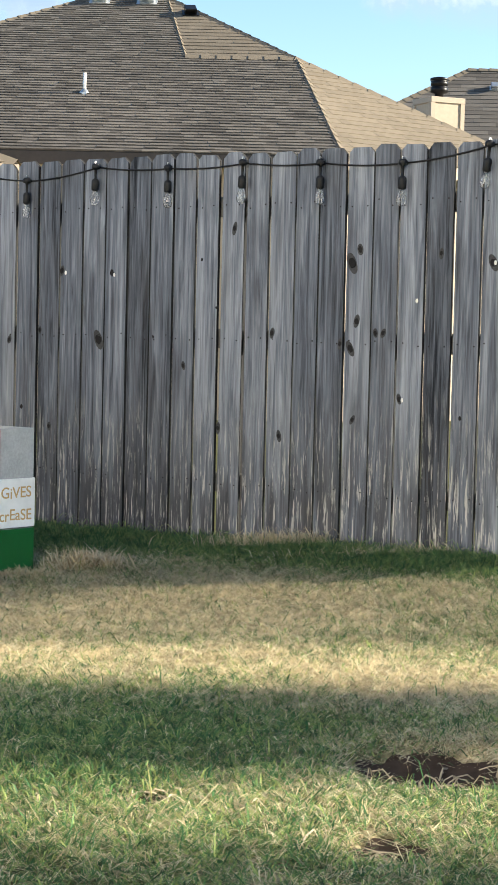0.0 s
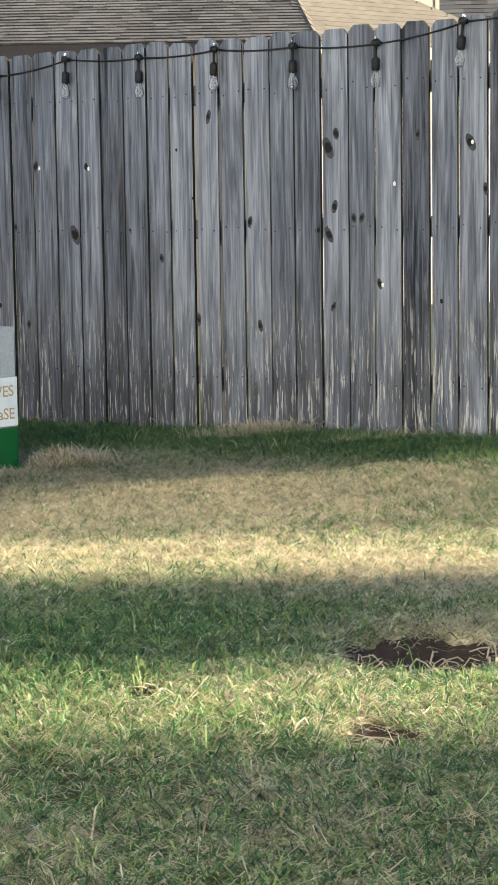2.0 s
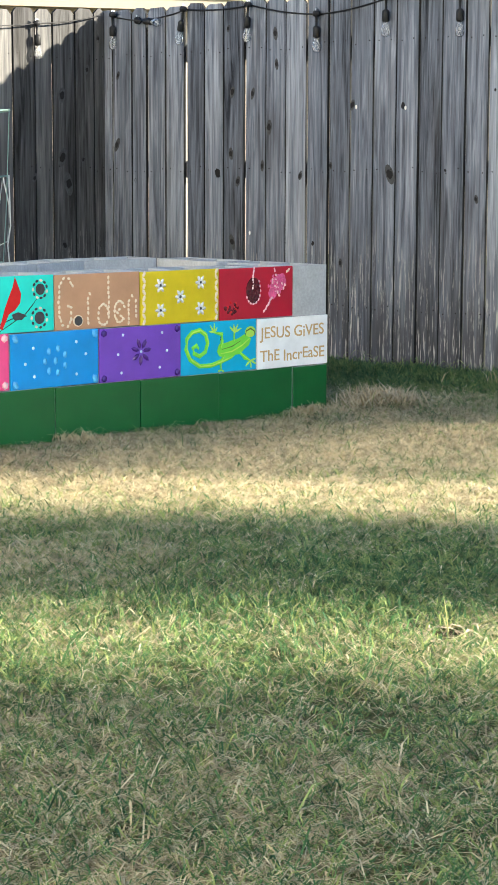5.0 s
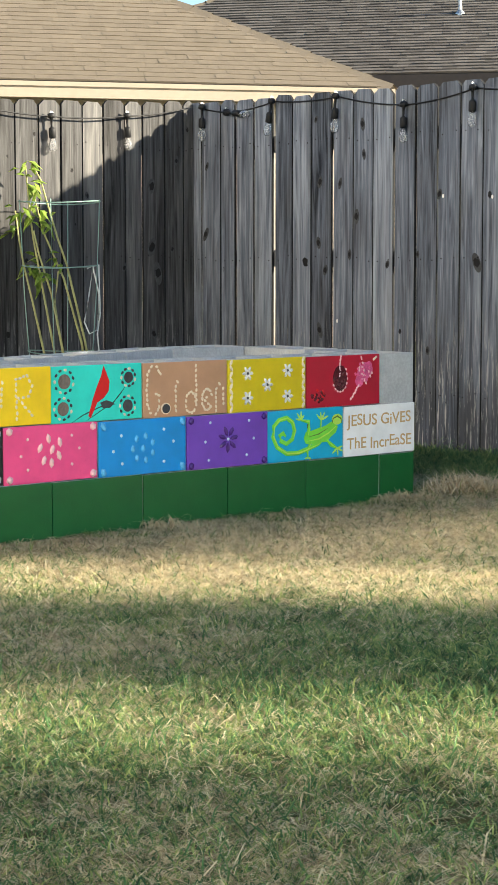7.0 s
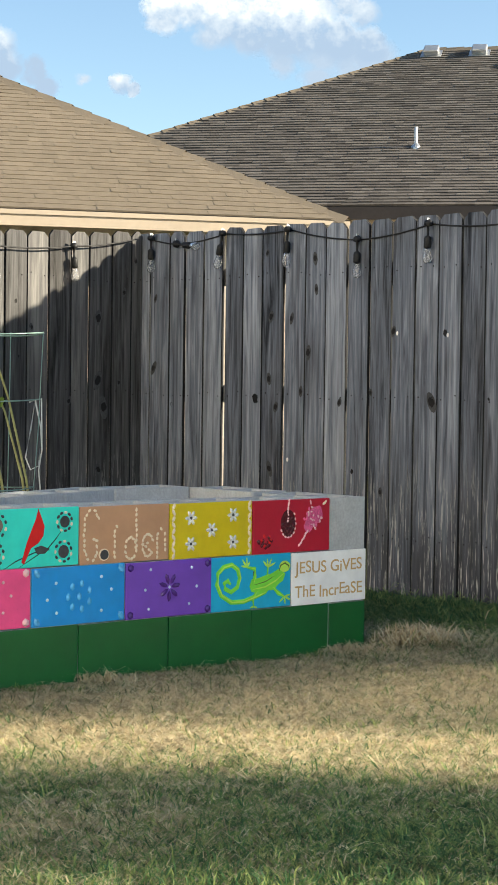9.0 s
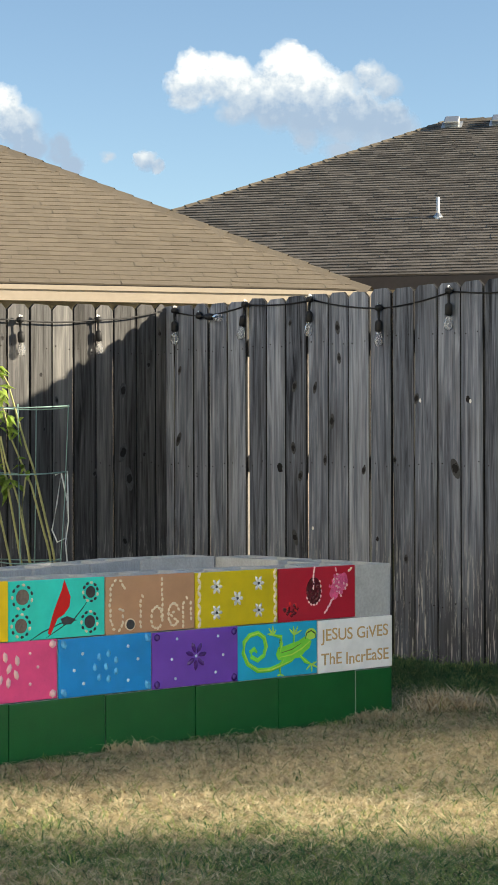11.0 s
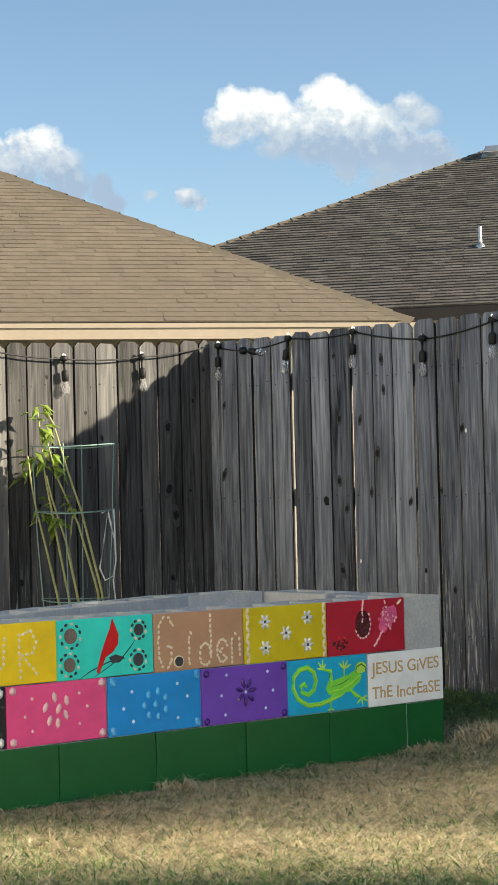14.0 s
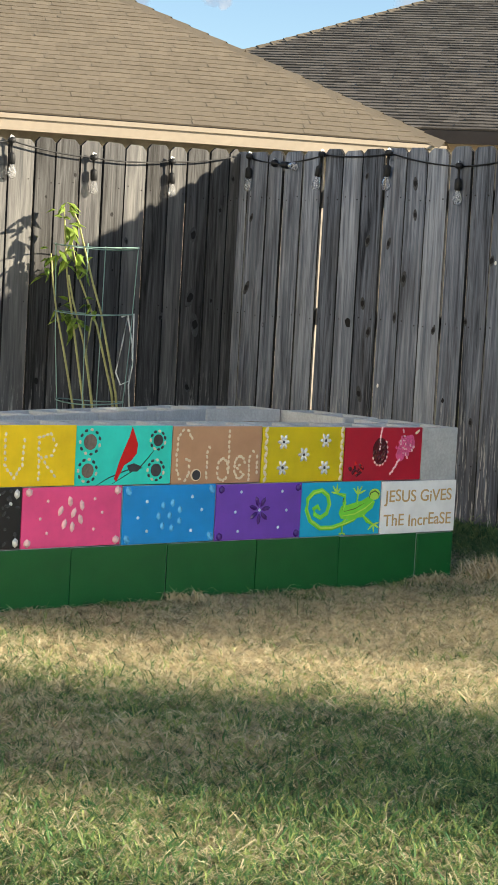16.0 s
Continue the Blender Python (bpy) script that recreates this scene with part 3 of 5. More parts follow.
def wall_run(parent, a, b, z0, z1, material, name="wall"):
    a, b = Vector((*a[:2], 0)), Vector((*b[:2], 0))
    d = (b - a).normalized()
    s = Vector((-d.y, d.x, 0)) * 0.1
    bm = bmesh.new()
    lo = [bm.verts.new(p + Vector((0, 0, z0))) for p in (a - s, b - s, b + s, a + s)]
    hi = [bm.verts.new(p + Vector((0, 0, z1))) for p in (a - s, b - s, b + s, a + s)]
    bm.faces.new(lo[::-1])
    bm.faces.new(hi)
    for k in range(4):
        bm.faces.new((lo[k], lo[(k + 1) % 4], hi[(k + 1) % 4], hi[k]))
    return part(name, bm, material, parent)


EAVE = 2.3

# house beside the plot: hip roof, cream fascia
h1 = thing("neighbour_house", "single-storey house with tan shingle hip roof and cream fascia", "house")
E1 = Vector((math.cos(radians(64)), math.sin(radians(64)), 0))
N1 = Vector((-E1.y, E1.x, 0))
C1 = Vector((-5.46, 5.32, EAVE + 0.02))
P1, S1 = 0.554, 3.45
up1 = (N1 + Vector((0, 0, P1))).normalized()
apex1 = C1 + S1 * (N1 - E1) + Vector((0, 0, S1 * P1))
L1 = C1 - 14 * E1
apex1b = L1 + S1 * (N1 + E1) + Vector((0, 0, S1 * P1))
roof_face(h1, [C1, L1, apex1b, apex1], E1, up1, 0, exposure=0.088, lift=0.012, tab=0.16, seed=11, rough=False, singles=(9, -6.2, -0.05))
back1 = C1 + 2 * S1 * N1
roof_face(h1, [back1, C1, apex1], N1, (-E1 + Vector((0, 0, P1))), 0, seed=12)
roof_face(h1, [L1 + 2 * S1 * N1, back1, apex1, apex1b], E1, (-N1 + Vector((0, 0, P1))), 0, exposure=0.3, tab=0.9, seed=13)
roof_face(h1, [L1, L1 + 2 * S1 * N1, apex1b], N1, (E1 + Vector((0, 0, P1))), 0, exposure=0.3, tab=0.9, seed=14)
cap_line(h1, C1, apex1)


def fascia(parent, a, b, out, h, material, name="fascia"):
    a, b, out = Vector(a), Vector(b), Vector(out).normalized()
    bm = bmesh.new()
    ps = [a, b, b - out * 0.03, a - out * 0.03]
    hi = [bm.verts.new(p + out * 0.012 + Vector((0, 0, -0.01))) for p in ps]
    lo = [bm.verts.new(p + out * 0.012 + Vector((0, 0, -h))) for p in ps]
    bm.faces.new(hi)
    bm.faces.new(lo[::-1])
    for k in range(4):
        bm.faces.new((hi[k], lo[k], lo[(k + 1) % 4], hi[(k + 1) % 4]))
    return part(name, bm, material, parent)


fascia(h1, L1, C1, -N1, 0.13, M_FASCIA)
fascia(h1, C1, back1, E1, 0.16, M_FASCIA)
dk = fascia(h1, L1 - N1 * 0.014, C1 - N1 * 0.014, -N1, 0.045, M_FASCIA, "drip_edge")
wall_run(h1, L1 + 0.45 * (N1 + E1), C1 + 0.45 * (N1 - E1), -0.3, EAVE - 0.02, M_BRICK)
wall_run(h1, C1 + 0.45 * (N1 - E1), back1 - 0.45 * (N1 + E1), -0.3, EAVE - 0.02, M_BRICK)
wall_run(h1, back1 - 0.45 * (N1 + E1), L1 + 2 * S1 * N1 + 0.45 * (E1 - N1), -0.3, EAVE - 0.02, M_BRICK)
# dark brown sheet paints the shadow under the eave
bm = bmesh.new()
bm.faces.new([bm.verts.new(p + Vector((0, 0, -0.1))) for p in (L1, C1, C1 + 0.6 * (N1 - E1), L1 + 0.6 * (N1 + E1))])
part("soffit", bm, M_EAVE_SHADE, h1)

# house behind the back fence: broad shaded front slope, lit slopes beyond two hips
h2 = thing("rear_house", "single-storey house with grey-brown shingle hip roof behind the fence", "house")
EAVE2 = 3.0
SC = 1.25
C2 = Vector((-6.936, 11.85, EAVE2))
E2 = Vector((-0.803, -0.596, 0))
N2 = Vector((-0.596, 0.803, 0))
P2 = 0.50
up2 = (N2 + Vector((0, 0, P2))).normalized()


def h2p(along, up, z=None):
    along, up = along * SC, up * SC
    return C2 + E2 * along + N2 * up + Vector((0, 0, P2 * up if z is None else z))


A2, B2, R2, R2b = h2p(0.45, 2.38), h2p(1.57, 2.38), h2p(1.90, 4.18), h2p(2.67, 4.18)
L2, K2 = h2p(6.95, 0), h2p(-2.2, 1.76, 0)
BK, BL = h2p(-2.2, 8.4, 0), h2p(6.95, 8.4, 0)
# shade put into the colour: grey shingle here, tan on the sunlit slopes
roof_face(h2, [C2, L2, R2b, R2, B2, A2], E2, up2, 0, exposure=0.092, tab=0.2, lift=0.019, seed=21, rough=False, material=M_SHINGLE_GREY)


def lit_face(parent, pts, seed, exposure=0.138, tab=0.22):
    pts = [Vector(p) for p in pts]
    n = (pts[1] - pts[0]).cross(pts[2] - pts[0]).normalized()
    if n.z < 0:
        n = -n
    run = n.cross(Vector((0, 0, 1))).normalized()
    u = run.cross(n)
    if u.z < 0:
        u = -u
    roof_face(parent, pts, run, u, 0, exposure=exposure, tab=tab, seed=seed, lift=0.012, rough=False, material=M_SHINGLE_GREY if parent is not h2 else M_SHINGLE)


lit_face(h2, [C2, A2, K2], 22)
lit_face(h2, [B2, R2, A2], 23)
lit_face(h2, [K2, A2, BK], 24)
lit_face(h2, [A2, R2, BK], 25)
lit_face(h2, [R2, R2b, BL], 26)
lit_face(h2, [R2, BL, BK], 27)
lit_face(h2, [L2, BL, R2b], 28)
for a, b in ((C2, A2), (B2, R2), (R2, R2b), (L2, R2b), (B2, A2), (A2, K2), (A2, R2)):
    cap_line(h2, a, b)
# front fascia coloured dark for its shade, the sunward one cream
fascia(h2, L2, C2, -N2, 0.15, M_EAVE_SHADE)
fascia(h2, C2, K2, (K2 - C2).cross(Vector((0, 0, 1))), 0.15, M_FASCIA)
wall_run(h2, h2p(6.5, 0.4, 0), h2p(0.3, 0.4, 0), -0.3, EAVE2 + 0.1, M_SIDING)
wall_run(h2, h2p(0.3, 0.4, 0), h2p(-1.8, 2.0, 0), -0.3, EAVE2 + 0.1, M_SIDING)
wall_run(h2, h2p(6.5, 0.4, 0), h2p(6.5, 8.0, 0), -0.3, EAVE2, M_SIDING)
wall_run(h2, h2p(-1.8, 2.0, 0), h2p(-1.8, 8.0, 0), -0.3, EAVE2, M_SIDING)
wall_run(h2, h2p(-1.8, 8.0, 0), h2p(6.5, 8.0, 0), -0.3, EAVE2, M_SIDING)


def vent_pipe(parent, at):
    bm = lathe(bmesh.new(), [(0.021, -0.1), (0.021, 0.24), (0.016, 0.24), (0.016, 0.2)], 12, Matrix.Translation(at))
    p = part("vent_pipe", bm, M_PIPE, parent, "white plastic vent pipe", True)
    bm = lathe(bmesh.new(), [(0.07, -0.09), (0.065, 0.0), (0.03, 0.04), (0.023, 0.05)], 12, Matrix.Translation(at))
    part("flashing", bm, M_METAL, p)


def box_vent(parent, at, run, up, material=M_METAL, size=0.2):
    n = Vector(run).cross(Vector(up)).normalized()
    if n.z < 0:
        n = -n
    m = Matrix.Translation(at) @ Matrix((Vector(run).normalized(), Vector(up).normalized(), n)).transposed().to_4x4()
    bm = box(bmesh.new(), (-size / 2, -size / 2, 0.02), (size / 2, size / 2, 0.11), 0.015, 2)
    for v in bm.verts:
        if v.co.y < 0 and v.co.z > 0.06:
            v.co.y -= 0.05
    bm.transform(m)
    v = part("roof_vent", bm, material, parent, "square metal roof vent")
    bm = box(bmesh.new(), (-size * 0.7, -size * 0.7, 0.006), (size * 0.7, size * 0.7, 0.02))
    bm.transform(m)
    part("flange", bm, material, v)


vent_pipe(h2, h2p(2.47, 1.36))
box_vent(h2, h2p(2.62, 4.0), E2, up2)
box_vent(h2, h2p(2.10, 4.0), E2, up2)
box_vent(h2, R2.lerp(A2, 0.2).lerp(B2, 0.12) + Vector((0, 0, 0.0)), (A2 - B2), (R2 - B2), M_BLACKMETAL, 0.16)

# far house with a chimney
h3 = thing("far_house", "distant house with grey shingle roof and a boxed chimney", "house")
D3 = 34.0
O3 = Vector((5.495, -5.604, 1.003))
F3 = Vector((-0.545, 0.838, 0)).normalized()
G3 = Vector((F3.y, -F3.x, 0))


def h3p(tx, ty, d=D3):
    """A point of the far plot: tangents to the side and up, and the distance."""
    return O3 + F3 * d + G3 * (tx * d) + Vector((0, 0, ty * d))


R3a, R3b = h3p(0.021, 0.1385, 37), h3p(0.25, 0.1385, 37)
L3, M3 = h3p(-0.14, 0.06, 32), h3p(0.30, 0.06, 32)
lit_face(h3, [L3, R3a, R3b, M3], 31, exposure=0.16, tab=0.5)
lit_face(h3, [L3, h3p(-0.10, 0.05, 43), R3a], 32, exposure=0.3, tab=0.9)
lit_face(h3, [h3p(-0.10, 0.05, 43), h3p(0.30, 0.05, 43), R3b, R3a], 33, exposure=0.3, tab=0.9)
cap_line(h3, L3, R3a)
cap_line(h3, R3a, R3b)
wall_run(h3, L3 + F3 * 0.5, M3 + F3 * 0.5, -0.3, L3.z + 0.1, M_SIDING)
for tx, dd in ((0.035, 36.3), (0.054, 36.3), (0.072, 36.3)):
    s = (36.3 - 32) / 5.0
    p = L3.lerp(R3a, s)
    q = h3p(tx, 0, dd)
    box_vent(h3, Vector((q.x, q.y, p.z)), G3, (R3a - L3) - G3 * (R3a - L3).dot(G3), M_METAL, 0.14)
chim = part("chimney", box(bmesh.new(), (-0.28, -0.28, -1.6), (0.28, 0.28, 0.0), 0.01, 1), M_SIDING, h3, "beige boxed chimney with corner trim")
chim.matrix_world = Matrix.Translation(h3p(0.0065, 0.1225, 30)) @ Matrix.Rotation(radians(62), 4, "Z")
for sx in (-1, 1):
    for sy in (-1, 1):
        part("corner_trim", box(bmesh.new(), (sx * 0.26 - 0.035, sy * 0.26 - 0.035, -1.6), (sx * 0.26 + 0.035, sy * 0.26 + 0.035, 0.012)), M_FASCIA, chim)
part("crown_trim", box(bmesh.new(), (-0.30, -0.30, -0.07), (0.30, 0.30, 0.02), 0.006, 1), M_FASCIA, chim)
cap = part("chimney_cap", lathe(bmesh.new(), [(0.07, 0.0), (0.07, 0.1), (0.135, 0.12), (0.135, 0.2), (0.12, 0.205), (0.12, 0.22), (0.135, 0.225), (0.135, 0.29), (0.12, 0.295), (0.145, 0.31), (0.14, 0.34), (0.05, 0.36)], 18), M_BLACKMETAL, chim, "round black metal chimney cap", True)

# ---- raised bed of concrete blocks ----
BL, BW, BH = 0.397, 0.197, 0.203


def block_mesh():
    """A hollow two-cell concrete block, length along y from 0 to -BL, width along x from 0 to -BW."""
    bm = bmesh.new()
    ys = [0, -0.034, -0.182, -0.215, -0.363, -BL]
    xs = [0, -0.034, -BW + 0.034, -BW]
    top, low = {}, {}
    for i, x in enumerate(xs):
        for j, y in enumerate(ys):
            top[i, j] = bm.verts.new((x, y, BH - 0.002))
            low[i, j] = bm.verts.new((x, y, 0))
    for i in range(3):
        for j in range(5):
            if i == 1 and j in (1, 3):
                continue
            bm.faces.new((top[i, j], top[i, j + 1], top[i + 1, j + 1], top[i + 1, j]))
            bm.faces.new((low[i, j], low[i + 1, j], low[i + 1, j + 1], low[i, j + 1]))

    def side(a, b):
        bm.faces.new((top[a], low[a], low[b], top[b]))

    for j in range(5):
        side((0, j + 1), (0, j))
        side((3, j), (3, j + 1))
    for i in range(3):
        side((i, 0), (i + 1, 0))
        side((i + 1, 5), (i, 5))
    for j in (1, 3):
        side((1, j), (1, j + 1))
        side((1, j + 1), (2, j + 1))
        side((2, j + 1), (2, j))
        side((2, j), (1, j))
    bmesh.ops.recalc_face_normals(bm, faces=bm.faces)
    corner = [e for e in bm.edges if all(abs(v.co.x) < 1e-6 or abs(v.co.x + BW) < 1e-6 for v in e.verts) and all(abs(v.co.y) < 1e-6 or abs(v.co.y + BL) < 1e-6 for v in e.verts)]
    bmesh.ops.bevel(bm, geom=corner, offset=0.012, segments=3, affect="EDGES", profile=0.5)
    return bm


BLOCK = mesh_from("body", block_mesh(), M_BLOCK)


def bed_z(y):
    """The bed's foot: the ground under it rises a little away from the fence."""
    return -0.006 - 0.007 * y


def block(x, y, course, turned=False, label="plain grey hollow concrete block of the raised bed", jig=None):
    rs = jig or random
    ob = thing("concrete_block", label, "block", "raised bed blocks")
    dx, dz = rs.uniform(-0.003, 0.003), rs.uniform(-0.15, 0.15)
    if turned:
        ob.matrix_world = pose(x, y - BW, course * BH + bed_z(y), 0, 0, -90 + dz)
    else:
        ob.matrix_world = pose(x + dx, y, course * BH + bed_z(y - BL / 2), 0, 0, dz)
    body = new("body", BLOCK)
    body.parent = ob
    return ob


def painted(ob, material, label="", y0=0.0, y1=-BL, x=0.0):
    """A coat of paint over the outer face of a block, slightly proud, with soft corners."""
    bm = box(bmesh.new(), (x - 0.004, y1 + 0.0005, 0.0006), (x + 0.0035, y0 - 0.0005, BH - 0.0028), 0.003, 2)
    return part("painted_face", bm, material, ob, label)


jig = random.Random(4)
FACE = 0.0042


def gem_mesh(name, material, ry, rz, d=0.35):
    bm = bmesh.new()
    bmesh.ops.create_icosphere(bm, subdivisions=1, radius=1.0)
    bm.transform(Matrix.Diagonal((min(ry, rz) * d * 2, ry, rz, 1)))
    return mesh_from(name, bm, material)


GEMS = {}


def gem(face, u, v, material, ry=0.006, rz=None, turn=0.0, name="gem"):
    """A bead stuck on a painted face; u from its right end leftwards, v up, in fractions of the face."""
    ry, rz = ry * 1.3, (rz or ry) * 1.3
    key = (material.name, round(ry, 4), round(rz, 4), name)
    if key not in GEMS:
        GEMS[key] = gem_mesh(name, material, ry, rz)
    ob = new(name, GEMS[key])
    ob.parent = face
    ob.location = (FACE, -u * BL, v * BH)
    ob.rotation_euler = (turn, 0, 0)
    return ob


def strip(face, pts, width, material, name, closed=False, lift=0.0):
    """A painted line on a face through points (u, v)."""
    ps = [Vector((FACE - 0.0006 + lift, -u * BL, v * BH)) for u, v in pts]
    bm = bmesh.new()
    tube(bm, ps, [width * (0.4 if i in (0, len(ps) - 1) and not closed else 1.0) for i in range(len(ps))], 5)
    for v in bm.verts:
        v.co.x = FACE + lift + (v.co.x - FACE - lift) * 0.25
    return part(name, bm, material, face)


def blot(face, pts, material, name, lift=0.0):
    """A painted flat shape with outline points (u, v)."""
    bm = bmesh.new()
    a = [bm.verts.new((FACE - 0.001 + lift, -u * BL, v * BH)) for u, v in pts]
    b = [bm.verts.new((FACE + 0.0004 + lift, -u * BL, v * BH)) for u, v in pts]
    bm.faces.new(b)
    for k in range(len(pts)):
        bm.faces.new((a[k], a[(k + 1) % len(pts)], b[(k + 1) % len(pts)], b[k]))
    bmesh.ops.recalc_face_normals(bm, faces=bm.faces)
    return part(name, bm, material, face)


def oval(cu, cv, ru, rv, n=16, wob=0.0, rs=random.Random(8)):
    return [(cu + ru * (1 + rs.uniform(-wob, wob)) * math.cos(2 * math.pi * k / n), cv + rv * (1 + rs.uniform(-wob, wob)) * math.sin(2 * math.pi * k / n)) for k in range(n)]


def glyphs(text, size):
    cu = bpy.data.curves.new("lettering", "FONT")
    cu.body = text
    cu.size = size
    cu.extrude = 0.0012
    cu.offset = 0.0003
    tmp = new("lettering_tmp", cu)
    bpy.context.view_layer.update()
    me = bpy.data.meshes.new_from_object(tmp.evaluated_get(bpy.context.evaluated_depsgraph_get()))
    bpy.data.objects.remove(tmp)
    return me


def writing(face, text, u, v, size, material, width):
    """Hand lettering on a face, each letter a part."""
    total = max(p.co.x for p in glyphs(text, size).vertices)
    k = width / total
    wob = random.Random(len(text))
    for n, ch in enumerate(text):
        if ch == " ":
            continue
        right = max(p.co.x for p in glyphs(text[:n + 1], size).vertices)
        me = glyphs(ch, size)
        shift = right - max(p.co.x for p in me.vertices)
        dz = wob.uniform(-0.004, 0.004)
        for p in me.vertices:
            a, b, c = p.co
            p.co = (FACE + c * 0.6, -u * BL + (a + shift) * k, v * BH + b + dz)
        me.materials.clear()
        me.materials.append(material)
        ob = new("letter", me)
        ob.parent = face


def dotted(face, pts, step, material, r=0.005, name="pebble"):
    """Pebbles set along a line through points (u, v)."""
    ps = [Vector((0, -u * BL, v * BH)) for u, v in pts]
    for a, b in zip(ps, ps[1:]):
        n = max(1, round((b - a).length / step))
        for k in range(n):
            q = a.lerp(b, k / n)
            gem(face, -q.y / BL + jig.uniform(-0.004, 0.004), q.z / BH + jig.uniform(-0.008, 0.008), material, r * 0.85, r * 1.25, math.atan2(b.z - a.z, b.y - a.y) + math.pi / 2 + jig.uniform(-0.25, 0.25), name)


def arc(cu, cv, ru, rv, a0, a1, n=10):
    return [(cu - ru * math.cos(radians(a0 + (a1 - a0) * k / n)), cv + rv * math.sin(radians(a0 + (a1 - a0) * k / n))) for k in range(n + 1)]


# top course, seen from the lawn: plain end, red, mustard, tan, aqua, yellow
corner_block = block(0, 0, 2, True, "plain grey end of a concrete block at the bed's corner", jig)
red = painted(block(0, -0.2, 2, label="concrete block painted dark red with a pink flower and gems", jig=jig), P_RED, "dark red painted face")
blot(red, oval(0.235, 0.62, 0.085, 0.17, 22, 0.12), D_PINK, "flower")
blot(red, oval(0.17, 0.70, 0.075, 0.15, 22, 0.14), D_PINK, "flower", 0.0004)
blot(red, oval(0.29, 0.48, 0.055, 0.12, 20, 0.14), D_PINK, "flower", 0.0008)
rs9 = random.Random(9)
for k in range(46):
    a, r = rs9.uniform(0, 6.28), math.sqrt(rs9.random())
    gem(red, 0.225 + 0.115 * r * math.cos(a), 0.62 + 0.21 * r * math.sin(a), D_PINK if k % 3 else D_LPINK, 0.004, 0.006, rs9.uniform(0, 3))
dotted(red, [(0.30, 0.38), (0.36, 0.22), (0.42, 0.08)], 0.011, D_LPINK, 0.0048, "gem")
dotted(red, [(0.06, 0.92), (0.10, 0.86)], 0.008, D_CREAM, 0.005, "gem")
dotted(red, [(0.26, 0.94), (0.25, 0.86)], 0.008, D_LPINK, 0.004, "gem")
blot(red, oval(0.55, 0.55, 0.095, 0.25, 24, 0.03), D_MAROON, "pendant")
dotted(red, arc(0.55, 0.55, 0.10, 0.26, -150, 60, 10), 0.014, D_LPINK, 0.0042, "gem")
dotted(red, [(0.54, 0.98), (0.55, 0.80), (0.56, 0.55)], 0.010, D_LPINK, 0.0042, "gem")
for k in range(26):
    a, r = rs9.uniform(0, 6.28), math.sqrt(rs9.random())
    gem(red, 0.55 + 0.08 * r * math.cos(a), 0.50 + 0.2 * r * math.sin(a), D_MAROON, 0.005, 0.006, rs9.uniform(0, 3))
    gem(red, 0.845 + 0.085 * r * math.cos(a), 0.22 + 0.13 * r * math.sin(a), D_RED if k % 4 == 0 else D_MAROON, 0.005, 0.006, rs9.uniform(0, 3))

olive = painted(block(0, -0.6, 2, label="concrete block painted mustard yellow with silver gem flowers", jig=jig), P_OLIVE, "mustard yellow painted face")
for u, v in ((0.24, 0.74), (0.24, 0.25), (0.50, 0.49), (0.75, 0.72), (0.75, 0.26)):
    for k in range(6):
        a = k * math.pi / 3
        gem(olive, u + 0.04 * math.cos(a), v + 0.08 * math.sin(a), D_SILVER, 0.0058, 0.0105, -a + math.pi / 2, "petal")
    gem(olive, u, v, D_DARK, 0.005)
for u in (0.035, 0.955):
    for k in range(9):
        gem(olive, u, 0.06 + 0.11 * k, D_CREAM, 0.0055, 0.0105, 0.6 if k % 2 else -0.4)

tan = painted(block(0, -1.0, 2, label="concrete block painted tan with a word set in pebbles", jig=jig), P_TAN, "tan painted face")
dotted(tan, [(0.80, 0.78), (0.84, 0.91), (0.90, 0.92), (0.945, 0.78), (0.955, 0.5), (0.95, 0.25), (0.91, 0.09), (0.85, 0.07), (0.81, 0.2), (0.815, 0.40), (0.88, 0.44)], 0.017, D_CREAM)
blot(tan, oval(0.735, 0.155, 0.058, 0.105, 18), D_CREAM, "stone")
blot(tan, oval(0.735, 0.155, 0.045, 0.085, 18), D_DARK, "stone", 0.003)
dotted(tan, [(0.62, 0.10), (0.62, 0.55), (0.60, 0.62), (0.55, 0.55)], 0.018, D_CREAM)
dotted(tan, arc(0.44, 0.24, 0.06, 0.19, 0, 340, 12), 0.017, D_CREAM)
dotted(tan, [(0.375, 0.90), (0.375, 0.10)], 0.018, D_CREAM)
dotted(tan, arc(0.245, 0.27, 0.06, 0.19, 30, 320, 12) + [(0.30, 0.30), (0.20, 0.32)], 0.018, D_CREAM)
dotted(tan, [(0.135, 0.05), (0.135, 0.46), (0.09, 0.54), (0.05, 0.45), (0.045, 0.08)], 0.018, D_CREAM)

aqua = painted(block(0, -1.4, 2, label="concrete block painted aqua with a red shape and stone suns", jig=jig), P_AQUA, "aqua painted face")
for u, v, ru, st in ((0.155, 0.74, 0.05, D_DARK), (0.165, 0.24, 0.055, D_DARK), (0.86, 0.72, 0.065, D_STONE), (0.875, 0.25, 0.06, D_STONE)):
    blot(aqua, oval(u, v, ru, ru * 2.0, 18), st, "stone", 0.002)
    for k in range(11):
        a = 2 * math.pi * k / 11
        gem(aqua, u + ru * 1.55 * math.cos(a), v + ru * 3.1 * math.sin(a), D_DARK if k % 3 else D_CREAM, 0.0042, 0.006, -a)
blot(aqua, [(0.43, 0.97), (0.455, 0.80), (0.50, 0.62), (0.545, 0.42), (0.60, 0.10), (0.575, 0.06), (0.50, 0.33), (0.43, 0.40), (0.375, 0.52), (0.365, 0.68), (0.40, 0.84)], D_RED, "red_shape")
